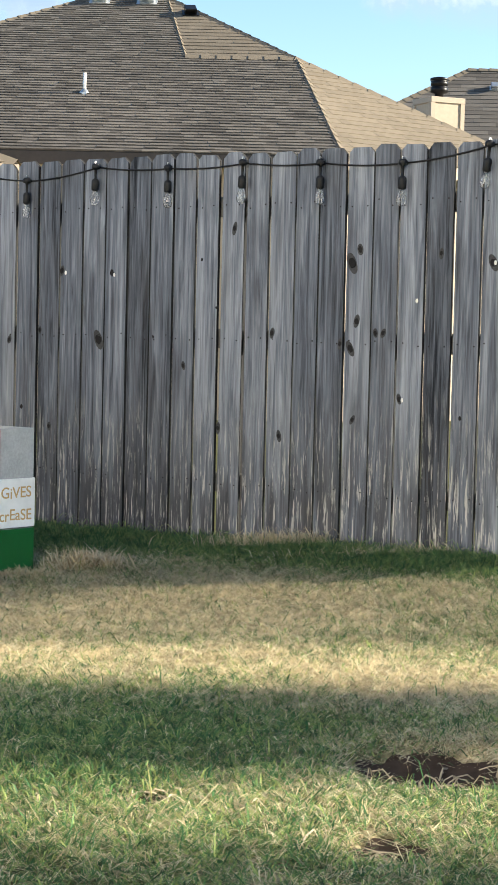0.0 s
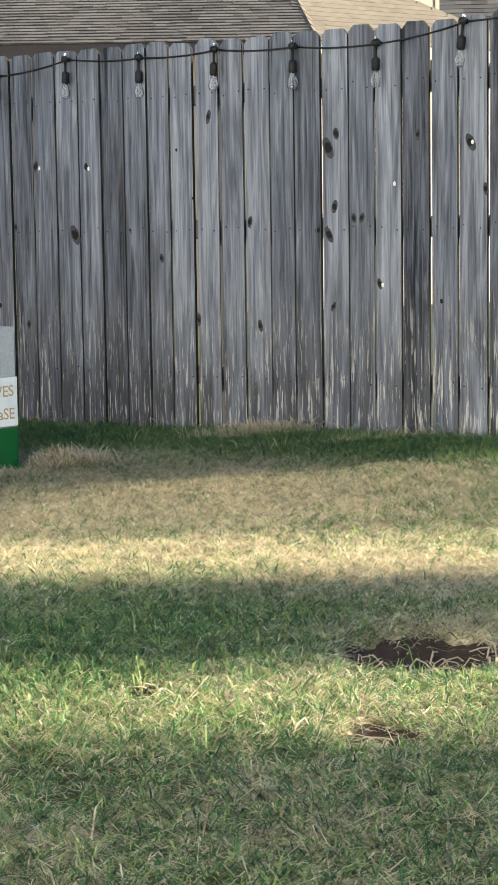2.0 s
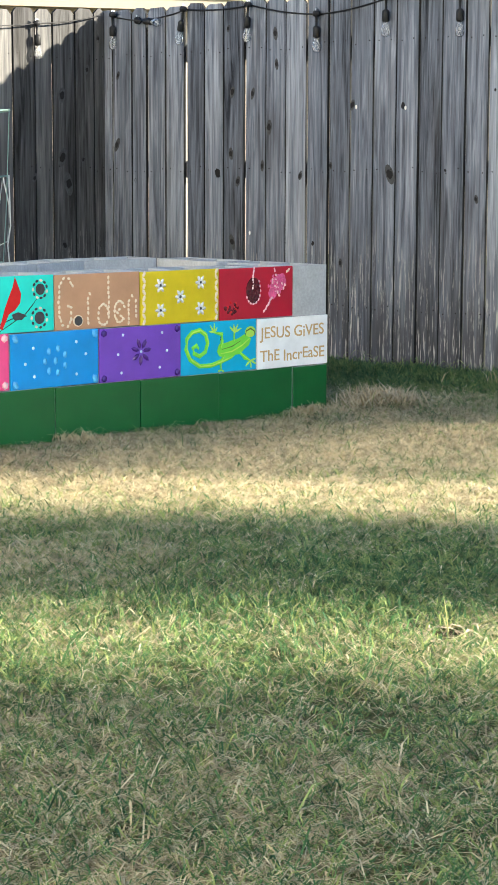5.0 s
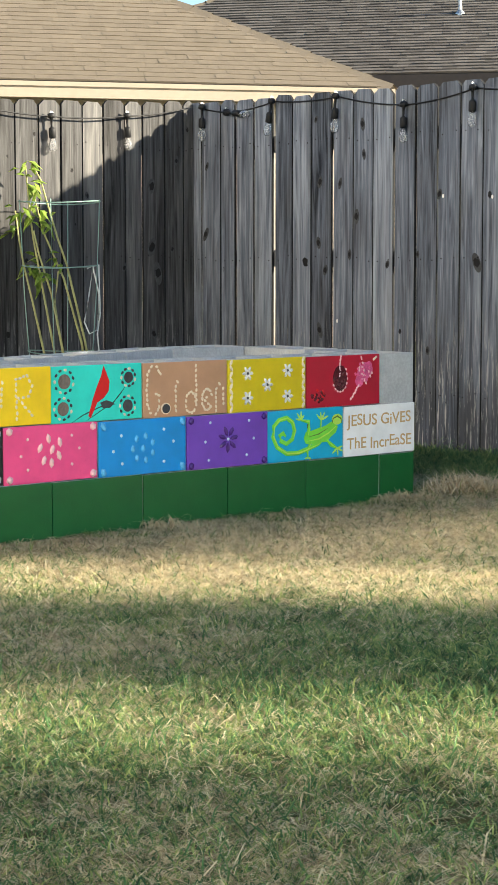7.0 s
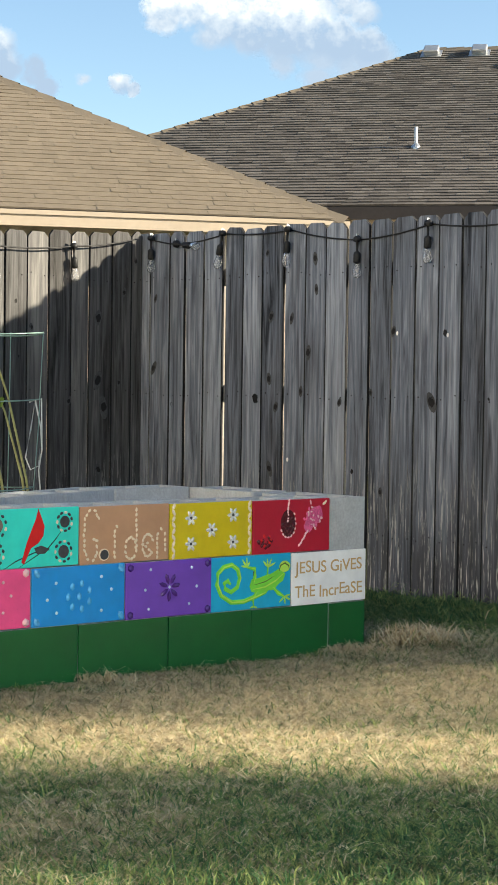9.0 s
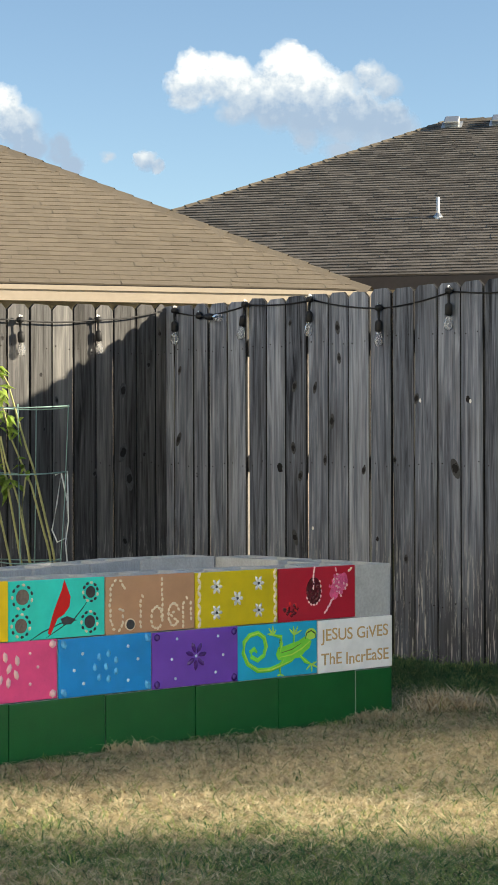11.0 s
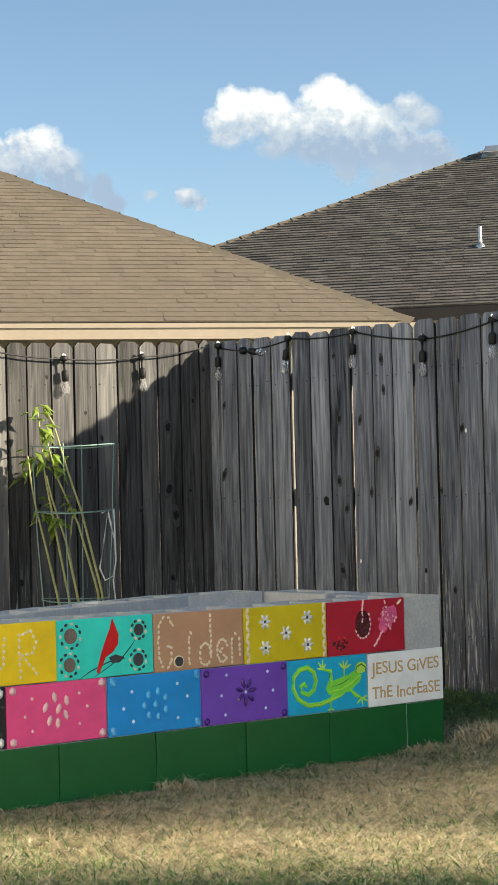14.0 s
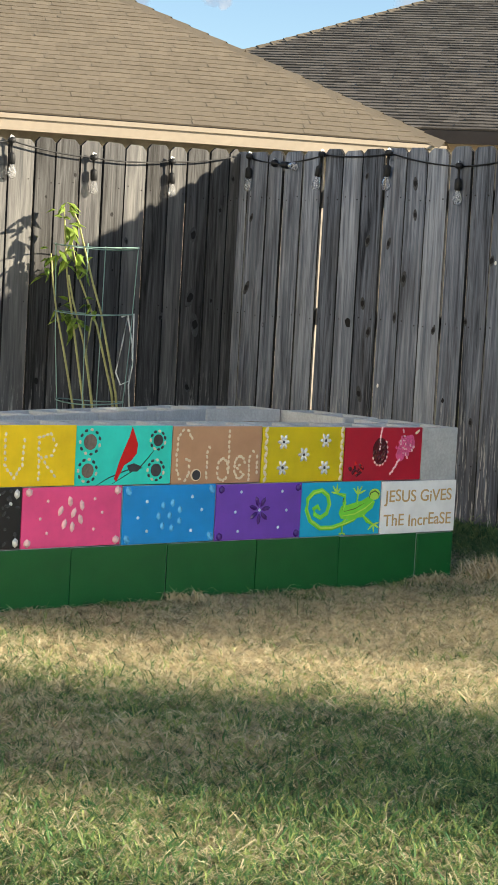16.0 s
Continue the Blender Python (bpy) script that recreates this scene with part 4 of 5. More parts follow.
strip(aqua, [(0.78, 0.0), (0.66, 0.12), (0.48, 0.24), (0.33, 0.30), (0.25, 0.45), (0.18, 0.60)], 0.0022, D_BRANCH, "branch")
strip(aqua, [(0.62, 0.02), (0.50, 0.14), (0.38, 0.26), (0.30, 0.28)], 0.0018, D_BRANCH, "branch")
blot(aqua, [(0.47, 0.32), (0.40, 0.36), (0.31, 0.30), (0.36, 0.22), (0.44, 0.22)], D_DARK, "branch")

yel = painted(block(0, -1.8, 2, label="concrete block painted bright yellow with a word set in pebbles", jig=jig), P_YELLOW, "bright yellow painted face")
dotted(yel, [(0.36, 0.12), (0.37, 0.80), (0.25, 0.84), (0.20, 0.66), (0.24, 0.50), (0.34, 0.46), (0.17, 0.10)], 0.019, D_CREAM)
dotted(yel, [(0.69, 0.84), (0.69, 0.35), (0.60, 0.14), (0.52, 0.35), (0.51, 0.84)], 0.019, D_CREAM)
blot(yel, oval(0.885, 0.48, 0.092, 0.21, 22), D_STONE, "stone", 0.002)
dotted(yel, arc(0.885, 0.48, 0.105, 0.24, 0, 360, 22), 0.013, D_CREAM, 0.006)
block(0, -2.2, 2, jig=jig)
block(0, -2.6, 2, jig=jig)

# middle course: white, turquoise, purple, blue, pink, black
white = painted(block(0, 0, 1, label="concrete block painted white with gold hand lettering", jig=jig), P_WHITE, "white painted face")
writing(white, "JESUS GiVES", 0.955, 0.60, 0.064, D_GOLD, width=0.355)
writing(white, "ThE IncrEaSE", 0.965, 0.15, 0.064, D_GOLD, width=0.362)
turq = painted(block(0, -0.4, 1, label="concrete block painted turquoise with lime green swirls", jig=jig), P_TEALBLUE, "turquoise painted face")
tail = [(0.235, 0.425), (0.336, 0.293), (0.47, 0.215), (0.604, 0.152), (0.755, 0.159), (0.879, 0.299), (0.933, 0.502), (0.923, 0.696), (0.856, 0.808), (0.755, 0.842), (0.678, 0.748), (0.651, 0.583), (0.678, 0.426), (0.755, 0.345), (0.832, 0.414), (0.846, 0.514), (0.799, 0.556), (0.765, 0.488)]
strip(turq, tail, 0.0098, D_LIME, "swirl")
strip(turq, tail[1:13], 0.003, D_LIME2, "swirl", lift=0.006)
blot(turq, [(0.53, 0.419), (0.503, 0.547), (0.419, 0.564), (0.336, 0.6), (0.242, 0.635), (0.161, 0.706), (0.074, 0.611), (0.101, 0.488), (0.168, 0.415), (0.218, 0.325), (0.336, 0.317), (0.436, 0.293), (0.503, 0.318)], D_LIME, "green_shape", 0.001)
strip(turq, [(0.487, 0.364), (0.336, 0.391), (0.201, 0.493), (0.101, 0.615)], 0.003, D_LIME2, "swirl", lift=0.003)
strip(turq, [(0.47, 0.444), (0.336, 0.488), (0.218, 0.583)], 0.002, D_OLIVE, "swirl", lift=0.003)
legs = ([(0.487, 0.461), (0.463, 0.604), (0.463, 0.736), (0.57, 0.781)], [(0.309, 0.582), (0.302, 0.752)], [(0.436, 0.332), (0.487, 0.193), (0.477, 0.045)], [(0.235, 0.376), (0.161, 0.253), (0.084, 0.183)])
toes = ([(0.624, 0.921), (0.57, 0.957), (0.53, 0.873), (0.638, 0.81)], [(0.362, 0.868), (0.309, 0.909), (0.255, 0.901), (0.208, 0.826)], [(0.52, 0.032), (0.436, 0.02)], [(0.013, 0.212), (0.007, 0.113), (0.074, 0.035), (0.148, 0.085)])
for leg, ends in zip(legs, toes):
    strip(turq, leg, 0.0092, D_LIME, "swirl", lift=0.0012)
    strip(turq, leg, 0.0022, D_LIME2, "swirl", lift=0.005)
    for u, v in ends:
        strip(turq, [leg[-1], ((u + leg[-1][0]) / 2, (v + leg[-1][1]) / 2), (u, v)], 0.0045, D_LIME2, "swirl", lift=0.002)
blot(turq, oval(0.084, 0.744, 0.07, 0.105, 18), D_LIME2, "green_shape", 0.0016)
strip(turq, [(0.161, 0.658), (0.141, 0.767), (0.084, 0.807), (0.034, 0.751), (0.027, 0.662)], 0.003, D_OLIVE, "swirl", lift=0.003)
dotted(turq, [(0.49, 0.486), (0.477, 0.631), (0.47, 0.727)], 0.010, D_OLIVE, 0.0028, "swirl")

purple = painted(block(0, -0.8, 1, label="concrete block painted purple with violet gems", jig=jig), P_PURPLE, "purple painted face")
for k in range(7):
    a = 2 * math.pi * k / 7 + 0.3
    gem(purple, 0.50 + 0.075 * math.cos(a), 0.52 + 0.16 * math.sin(a), D_VIOLET, 0.007, 0.016, -a + math.pi / 2, "petal")
gem(purple, 0.50, 0.52, D_PALE, 0.005)
for u, v in ((0.24, 0.84), (0.27, 0.2), (0.18, 0.5), (0.78, 0.5), (0.72, 0.85), (0.74, 0.16)):
    gem(purple, u, v, D_PALE, 0.0048)
for u in (0.05, 0.95):
    for v in (0.08, 0.90):
        gem(purple, u, v, D_VIOLET, 0.011)

blue = painted(block(0, -1.2, 1, label="concrete block painted bright blue with clear gems", jig=jig), P_BLUE, "bright blue painted face")
for k in range(7):
    a = 2 * math.pi * k / 7
    gem(blue, 0.50 + 0.12 * math.cos(a), 0.47 + 0.22 * math.sin(a), D_BLUE, 0.008, 0.011)
gem(blue, 0.5, 0.47, D_BLUE, 0.008, 0.011)
for u, v in ((0.26, 0.78), (0.15, 0.55), (0.26, 0.2), (0.74, 0.22), (0.84, 0.45), (0.75, 0.72)):
    gem(blue, u, v, D_PALE, 0.0052)
for u in (0.045, 0.95):
    for v in (0.09, 0.90):
        gem(blue, u, v, D_BLUE, 0.010, 0.014, 0.5)

pink = painted(block(0, -1.6, 1, label="concrete block painted hot pink with pale pink gems", jig=jig), P_PINK, "hot pink painted face")
for u, v in ((0.53, 0.75), (0.41, 0.68), (0.42, 0.45), (0.62, 0.6), (0.58, 0.38), (0.49, 0.56), (0.50, 0.33)):
    gem(pink, u, v, D_LPINK, 0.008, 0.0145, jig.uniform(-0.5, 0.5), "petal")
for u, v in ((0.28, 0.78), (0.20, 0.55), (0.28, 0.28), (0.75, 0.24), (0.82, 0.48), (0.75, 0.76)):
    gem(pink, u, v, D_LPINK, 0.0048)
for u in (0.05, 0.94):
    for v in (0.09, 0.91):
        gem(pink, u, v, D_LPINK, 0.0115)

black = painted(block(0, -2.0, 1, label="concrete block painted black with scattered clear gems", jig=jig), P_BLACK, "black painted face")
for k in range(60):
    gem(black, rs9.uniform(0.03, 0.97), rs9.uniform(0.05, 0.95), D_SILVER if k % 3 == 0 else D_DARK, rs9.choice((0.004, 0.006)), rs9.choice((0.005, 0.009)), rs9.uniform(0, 3))
for u in (0.05, 0.95):
    for v in (0.1, 0.88):
        gem(black, u, v, D_SILVER, 0.009, 0.013)
block(0, -2.4, 1, jig=jig)
block(0, -2.8, 1, jig=jig)

# bottom course: green
gb = block(0, 0, 0, True, "concrete block painted dark green at the bed's foot", jig)
gf = part("painted_face", box(bmesh.new(), (-BW + 0.003, -0.0035, 0.001), (-0.003, 0.004, BH - 0.003), 0.003, 2), P_GREEN, gb, "dark green painted face")
for k in range(7):
    painted(block(0, -0.2 - 0.4 * k, 0, label="concrete block painted dark green at the bed's foot", jig=jig), P_GREEN, "dark green painted face")

# returning end wall, and the rear wall that closes in at an angle
FAR_U = Vector((0.364, -0.931, 0))
FAR_N = Vector((0.931, 0.364, 0))
FAR_A = Vector((-1.03, -0.64, 0))
far_turn = math.degrees(math.atan2(FAR_N.y, FAR_N.x))
for course in (0, 1, 2):
    if course == 1:
        block(-0.21, 0, course, True, jig=jig)
        block(-0.62, 0, course, True, jig=jig)
    else:
        block(-0.45, 0, course, True, jig=jig)
    block(-0.83, -0.2, course, jig=jig)
    for k in range(4):
        p = FAR_A + FAR_U * (0.402 * k) + FAR_N * BW
        ob = block(0, 0, course, jig=jig)
        ob.matrix_world = pose(p.x, p.y, course * BH + bed_z(p.y), 0, 0, far_turn)
    block(0.0, -3.2 if course == 1 else -3.0, course, True, jig=jig)
bm = bmesh.new()
rows = []
for k in range(41):
    y = -0.21 - 2.1 * k / 40
    inner = -0.84 if y > -0.64 else -0.84 + 0.39 * (-0.64 - y)
    z = 0.553 + 0.028 * float(smoothstep(-1.0, -1.35, y))
    rows.append([bm.verts.new((-0.19 + (inner + 0.19) * q / 8, y, z + 0.008 * lump(q * 0.7, y * 9, 1.0))) for q in range(9)])
for a, b in zip(rows, rows[1:]):
    for q in range(8):
        bm.faces.new((a[q], a[q + 1], b[q + 1], b[q]))
bed_soil = tagged(new("bed_soil", mesh_from("bed_soil", bm, M_SAND)), "pale sandy soil filling the block bed", "soil", kind="stuff")


# ---- string lights ----
def light_string(name, label, anchors, bulbs):
    """anchors: points of the cable; bulbs: (point, lean) of each lamp."""
    root = thing(name, label, "string lights")
    pts = []
    for a, b in zip(anchors, anchors[1:]):
        a, b = Vector(a), Vector(b)
        for k in range(8):
            t = k / 8
            pts.append(a.lerp(b, t) - Vector((0, 0, 0.10 * (b - a).length * t * (1 - t))))
    pts.append(Vector(anchors[-1]))
    part("cable", tube(bmesh.new(), pts, 0.0042, 6), M_CABLE, root, smooth=True)
    for p, lean, roll in bulbs:
        m = Matrix.Translation(p) @ Matrix.Rotation(lean, 4, "Y") @ Matrix.Rotation(roll, 4, "X")
        bm = lathe(bmesh.new(), [(0.012, 0.016), (0.020, 0.008), (0.020, -0.008), (0.007, -0.014), (0.006, -0.055), (0.016, -0.062), (0.018, -0.070), (0.018, -0.108), (0.014, -0.113)], 12, m)
        s = part("socket", bm, M_CABLE, root, smooth=True)
        bm = lathe(bmesh.new(), [(0.011, -0.112), (0.013, -0.122), (0.021, -0.145), (0.0225, -0.160), (0.018, -0.176), (0.008, -0.183)], 14, m)
        part("bulb", bm, M_BULB, root, "clear glass bulb", True)
        part("hook", tube(bmesh.new(), [Vector(p) + Vector((0, 0.012, 0.02)), Vector(p) + Vector((0, -0.004, 0.026)), Vector(p) + Vector((0, -0.008, 0.008))], 0.003, 5), M_METAL, s)
    return root


def on_back(x, z, off=0.02):
    return (x, FENCE_Y + FENCE_SLOPE * x - off, z)


back_pts = [(-2.74, 1.80), (-2.50, 1.762), (-2.145, 1.80), (-1.673, 1.797), (-1.205, 1.728), (-0.762, 1.782), (-0.321, 1.762), (0.11, 1.772), (0.531, 1.758), (0.953, 1.744), (1.369, 1.805), (1.9, 1.86), (2.6, 1.86)]
light_string("string_lights", "black string-light cable with clear bulbs hung along the back fence",
             [on_back(*p) for p in back_pts],
             [(on_back(x, z, 0.04), l, 0.0) for (x, z), l in zip(back_pts[2:11], (0.22, 0.06, 0.0, 0.02, 0.0, 0.05, 0.0, 0.03, 0.12))] + [(on_back(-2.50, 1.762, 0.04), -1.45, 0.0), (on_back(-2.70, 1.80, 0.04), 0.0, 0.0)])
SX = CORNER.x + 0.035
side_pts = [(SX, 1.06, 1.80), (SX, 0.629, 1.735), (SX, 0.14, 1.712), (SX, -0.346, 1.752), (SX, -0.85, 1.70), (SX, -1.4, 1.66)]
light_string("string_lights", "black string-light cable with clear bulbs hung along the side fence", side_pts,
             [(p, 0.0, 0.06) for p in side_pts[1:5]])

# ---- wire cage with a climbing plant ----
cage = thing("plant_cage", "green coated wire tomato cage standing on the soil by the fence", "plant cage")
CC = Vector((-2.50, 0.0, 0.0))
for z, r in ((1.262, 0.205), (0.94, 0.19), (0.51, 0.165), (0.2, 0.14)):
    ring = [CC + Vector((r * math.cos(a), r * math.sin(a), z + 0.006 * math.sin(2 * a))) for a in np.linspace(0, 2 * math.pi, 33)]
    part("ring", tube(bmesh.new(), ring, 0.0032, 5), M_WIRE, cage, smooth=True)
for k in range(4):
    a = 0.75 + k * math.pi / 2
    d = Vector((math.cos(a), math.sin(a), 0))
    part("upright", tube(bmesh.new(), [CC + d * 0.205 + Vector((0, 0, 1.275)), CC + d * 0.185 + Vector((0, 0, 0.8)), CC + d * 0.135 + Vector((0, 0, 0.1)), CC + d * 0.13 + Vector((0, 0, 0.0))], 0.003, 5), M_WIRE, cage, smooth=True)
rt = Vector((0.63, 0.78, 0))
tw = CC + rt * 0.165
part("twine", tube(bmesh.new(), [tw + Vector((0, 0, 0.94)), tw + rt * 0.03 + Vector((0, 0, 0.80)), tw + rt * 0.02 + Vector((0, 0, 0.62)), tw - rt * 0.02 + Vector((0, 0, 0.60)), tw - rt * 0.045 + Vector((0, 0, 0.66)), tw - rt * 0.02 + Vector((0, 0, 0.80)), tw - rt * 0.0 + Vector((0, 0, 0.94)), tw - rt * 0.03 + Vector((0, 0, 0.93))], 0.0045, 6), M_TWINE, cage, "loop of white twine", True)
part("twine", tube(bmesh.new(), [tw + rt * 0.03 + Vector((0, 0, 0.95)), tw + rt * 0.035 + Vector((0, 0, 0.7)), tw + rt * 0.02 + Vector((0, 0, 0.60)), tw + rt * 0.035 + Vector((0, 0, 0.42))], 0.004, 6), M_TWINE, cage, "loop of white twine", True)

plant = thing("tomato_plant", "thin plant with yellowing stems and few leaves in a cage", "plant")


def leaf_cluster(at, n, size, seed):
    rs = random.Random(seed)
    bm = bmesh.new()
    for _ in range(n):
        d = Vector((rs.uniform(-1, 1), rs.uniform(-1, 1), rs.uniform(-0.9, 0.35))).normalized()
        s = d.cross(Vector((rs.uniform(-0.4, 0.4), rs.uniform(-0.4, 0.4), 1))).normalized()
        L, w = size * rs.uniform(0.6, 1.2), size * rs.uniform(0.18, 0.3)
        o = Vector(at) + Vector((rs.uniform(-1, 1), rs.uniform(-1, 1), rs.uniform(-1, 1))) * size * 0.5
        up = s.cross(d)
        p = [o, o + d * L * 0.3 + s * w, o + d * L * 0.7 + s * w * 0.7 - up * 0.01, o + d * L - Vector((0, 0, 0.02)), o + d * L * 0.7 - s * w * 0.7 - up * 0.01, o + d * L * 0.3 - s * w, o + d * L * 0.5 + up * w * 0.3]
        v = [bm.verts.new(q) for q in p]
        for a, b in ((0, 1), (1, 2), (2, 3), (3, 4), (4, 5), (5, 0)):
            bm.faces.new((v[a], v[b], v[6]))
    return part("leaves", bm, M_LEAF, plant)


vw = Vector((-0.78, 0.63, 0))


def cagep(side, z, depth=0.0):
    """A point in the cage: metres along the fenceward view's right, height, and depth."""
    return CC + rt * (side + 0.055 * max(0, 1.1 - z)) + vw * depth + Vector((0, 0, z))


for pts in ([(-0.03, 0.0), (-0.06, 0.45), (-0.12, 0.95), (-0.15, 1.2), (-0.17, 1.45)],
            [(0.11, 0.0), (0.07, 0.55), (0.00, 0.88), (-0.09, 1.12), (-0.14, 1.32)],
            [(0.13, 0.0), (0.09, 0.55), (0.02, 0.95), (-0.05, 1.2), (-0.10, 1.38), (-0.15, 1.47)],
            [(-0.08, 0.0), (-0.10, 0.4), (-0.155, 0.75), (-0.19, 0.95), (-0.22, 1.22)],
            [(-0.05, 0.0), (-0.02, 0.5), (-0.06, 0.8), (-0.11, 1.0), (-0.13, 1.12)],
            [(0.0, 0.0), (-0.02, 0.45), (-0.05, 0.75), (-0.02, 0.92)]):
    dpt = jig.uniform(-0.05, 0.09)
    line = []
    for (s0, z0), (s1, z1) in zip(pts, pts[1:]):
        line += [cagep(s0 + (s1 - s0) * t, z0 + (z1 - z0) * t, dpt) for t in (0, 0.5)]
    line.append(cagep(*pts[-1], dpt))
    part("stem", tube(bmesh.new(), line, [0.0078 - 0.004 * i / len(line) for i in range(len(line))], 6), M_STEM, plant, smooth=True)
for s, z, n, sz in ((-0.17, 1.46, 7, 0.07), (-0.15, 1.36, 9, 0.09), (-0.20, 1.22, 10, 0.08), (-0.12, 1.20, 10, 0.08), (-0.06, 1.18, 7, 0.07), (-0.16, 0.95, 10, 0.09), (-0.09, 0.91, 8, 0.09), (-0.02, 0.98, 5, 0.06), (-0.24, 1.12, 5, 0.06)):
    leaf_cluster(cagep(s, z, 0.05), n, sz, int(1000 * (z + s)))


# ---- lawn ----
def blades(name, label, x, y, h, w, lean, material, rs, z0=None, heading=None):
    """Grass blades of two segments as one mesh."""
    n = len(x)
    z = ground_z(x, y) - 0.004 if z0 is None else z0
    a = rs.uniform(0, 2 * np.pi, n)
    b = rs.uniform(0, 2 * np.pi, n) if heading is None else heading + rs.normal(0, 0.7, n)
    dx, dy = np.cos(a) * w / 2, np.sin(a) * w / 2
    l = h * lean
    lx, ly = np.cos(b) * l, np.sin(b) * l
    base = np.stack([x, y, z], 1)
    wd = np.stack([dx, dy, 0 * dx], 1)
    mid = base + np.stack([lx * 0.35, ly * 0.35, h * 0.6], 1)
    tip = base + np.stack([lx, ly, h * np.sqrt(np.maximum(0.05, 1 - 0.45 * lean ** 2))], 1)
    v = np.stack([base - wd, base + wd, mid + wd * 0.8, mid - wd * 0.8, tip], 1).reshape(-1, 3)
    i = np.arange(n)[:, None] * 5
    tri = np.concatenate([i + np.array([[0, 1, 2]]), i + np.array([[0, 2, 3]]), i + np.array([[3, 2, 4]])], 1).reshape(-1, 3)
    me = bpy.data.meshes.new(name)
    me.vertices.add(len(v))
    me.vertices.foreach_set("co", v.ravel())
    me.loops.add(tri.size)
    me.loops.foreach_set("vertex_index", tri.ravel().astype(np.int32))
    me.polygons.add(len(tri))
    me.polygons.foreach_set("loop_start", np.arange(0, tri.size, 3, dtype=np.int32))
    me.update(calc_edges=True)
    me.materials.append(material)
    return tagged(new(name, me), label, "grass", kind="stuff")


rs = np.random.RandomState(12)


# blades grow in small clumps, leaning out from the middle of each
N, CLUMPS = 1700000, 120000
cx0, cy0 = rs.uniform(-2.6, 5.2, CLUMPS), rs.uniform(-5.2, 1.21, CLUMPS)
vigour, pick = rs.gamma(5, 0.2, CLUMPS), rs.randint(0, CLUMPS, N)
ox, oy = rs.normal(0, 0.011, N), rs.normal(0, 0.011, N)
loose = rs.uniform(0, 1, N) < 0.25
x = np.where(loose, rs.uniform(-2.6, 5.2, N), cx0[pick] + ox)
y = np.where(loose, rs.uniform(-5.2, 1.21, N), np.minimum(cy0[pick] + oy, 1.205))
heading, vigour = np.arctan2(oy, ox), np.where(loose, 0.8, vigour[pick])
# thick in the wedge of lawn in front of the seat, thin elsewhere
keep = ((x > 0.012) | (y > 0.02)) & (x - y < 8.2) & ~((x < -0.6) & (y < 0.25))
bearing = np.degrees(np.arctan2(5.4 - x, y + 5.45))
wedge = (bearing > 27) & (bearing < 61) & (np.hypot(x - 5.4, y + 5.45) > 2.0)
keep &= wedge | (rs.uniform(0, 1, N) < 0.06)
for cx, cy, a, b, d in HOLLOWS:
    keep &= rs.uniform(0, 1, N) > 0.93 * (spot(x, y, cx, cy, a * 0.95, b * 0.95) > 0.35)
keep &= rs.uniform(0, 1, N) < 0.55 + 0.7 * field(x, y)
x, y, heading, vigour = x[keep], y[keep], heading[keep], vigour[keep]
dry = rs.uniform(0, 1, len(x)) < dryness_and_sun_tint(x, y)
g = ~dry
shade_strip = smoothstep(0.4, 0.9, y)
hg = rs.gamma(6, 0.0038, len(x)) * (0.8 + 0.5 * field(x, y)) * (1 + 0.5 * shade_strip) * (0.55 + 0.45 * vigour)
lawn_green = blades("lawn_grass", "green lawn grass, patchy and uneven", x[g], y[g], hg[g], rs.uniform(0.0022, 0.0046, g.sum()), rs.uniform(0.6, 2.2, g.sum()), M_GREEN, rs, heading=heading[g])
hd = rs.gamma(5, 0.0038, len(x)) * (0.8 + 0.4 * field(x, y)) * (0.55 + 0.45 * vigour)
lawn_dry = blades("dry_grass", "dry straw-coloured lawn grass", x[dry], y[dry], hd[dry], rs.uniform(0.002, 0.0042, dry.sum()), rs.uniform(1.4, 4.0, dry.sum()), M_STRAW, rs, heading=heading[dry])


def tuft(name, label, cx, cy, ra, rb, n, h, material, lean=(0.4, 1.6), w=(0.003, 0.0055)):
    u, q = rs.normal(0, ra / 2, n), rs.normal(0, rb / 2, n)
    xx, yy = cx + u * 0.74 - q * 0.67, cy + u * 0.67 + q * 0.74
    return blades(name, label, xx, yy, rs.uniform(0.5, 1.15, n) * h, rs.uniform(*w, n), rs.uniform(*lean, n), material, rs)


tuft("straw_tuft", "clump of dry straw grass beside the block bed's corner", 0.17, 0.15, 0.15, 0.055, 420, 0.11, M_PALE, (0.4, 1.9), (0.004, 0.0085))
tuft("straw_tuft", "small clump of dry straw at the block bed's foot", 0.07, -0.14, 0.13, 0.05, 260, 0.06, M_PALE, (0.6, 2.2), (0.004, 0.007))
tuft("straw_tuft", "dry straw grass against the back fence", 0.45, 1.10, 0.34, 0.05, 700, 0.10, M_PALE)
tuft("straw_tuft", "dry straw grass against the back fence", 1.10, 1.12, 0.55, 0.04, 500, 0.07, M_PALE)
tuft("straw_tuft", "weeds and dry straw along the green blocks", 0.05, -1.35, 0.15, 0.04, 160, 0.06, M_PALE)
tuft("straw_tuft", "dry blond grass rim of the bare patch", 3.0, -1.50, 0.55, 0.16, 1500, 0.026, M_STRAW, (0.8, 2.6))
for k in range(7):
    yy = -0.35 - 0.33 * k
    tuft("weed_tuft", "weedy grass along the foot of the green blocks", 0.035, yy, 0.3, 0.03, 160, 0.04, M_STRAW if k % 2 else M_GREEN)
tuft("green_tuft", "taller green grass clump on the lawn", 2.55, -2.62, 0.5, 0.2, 700, 0.05, M_GREEN, (0.4, 1.3))
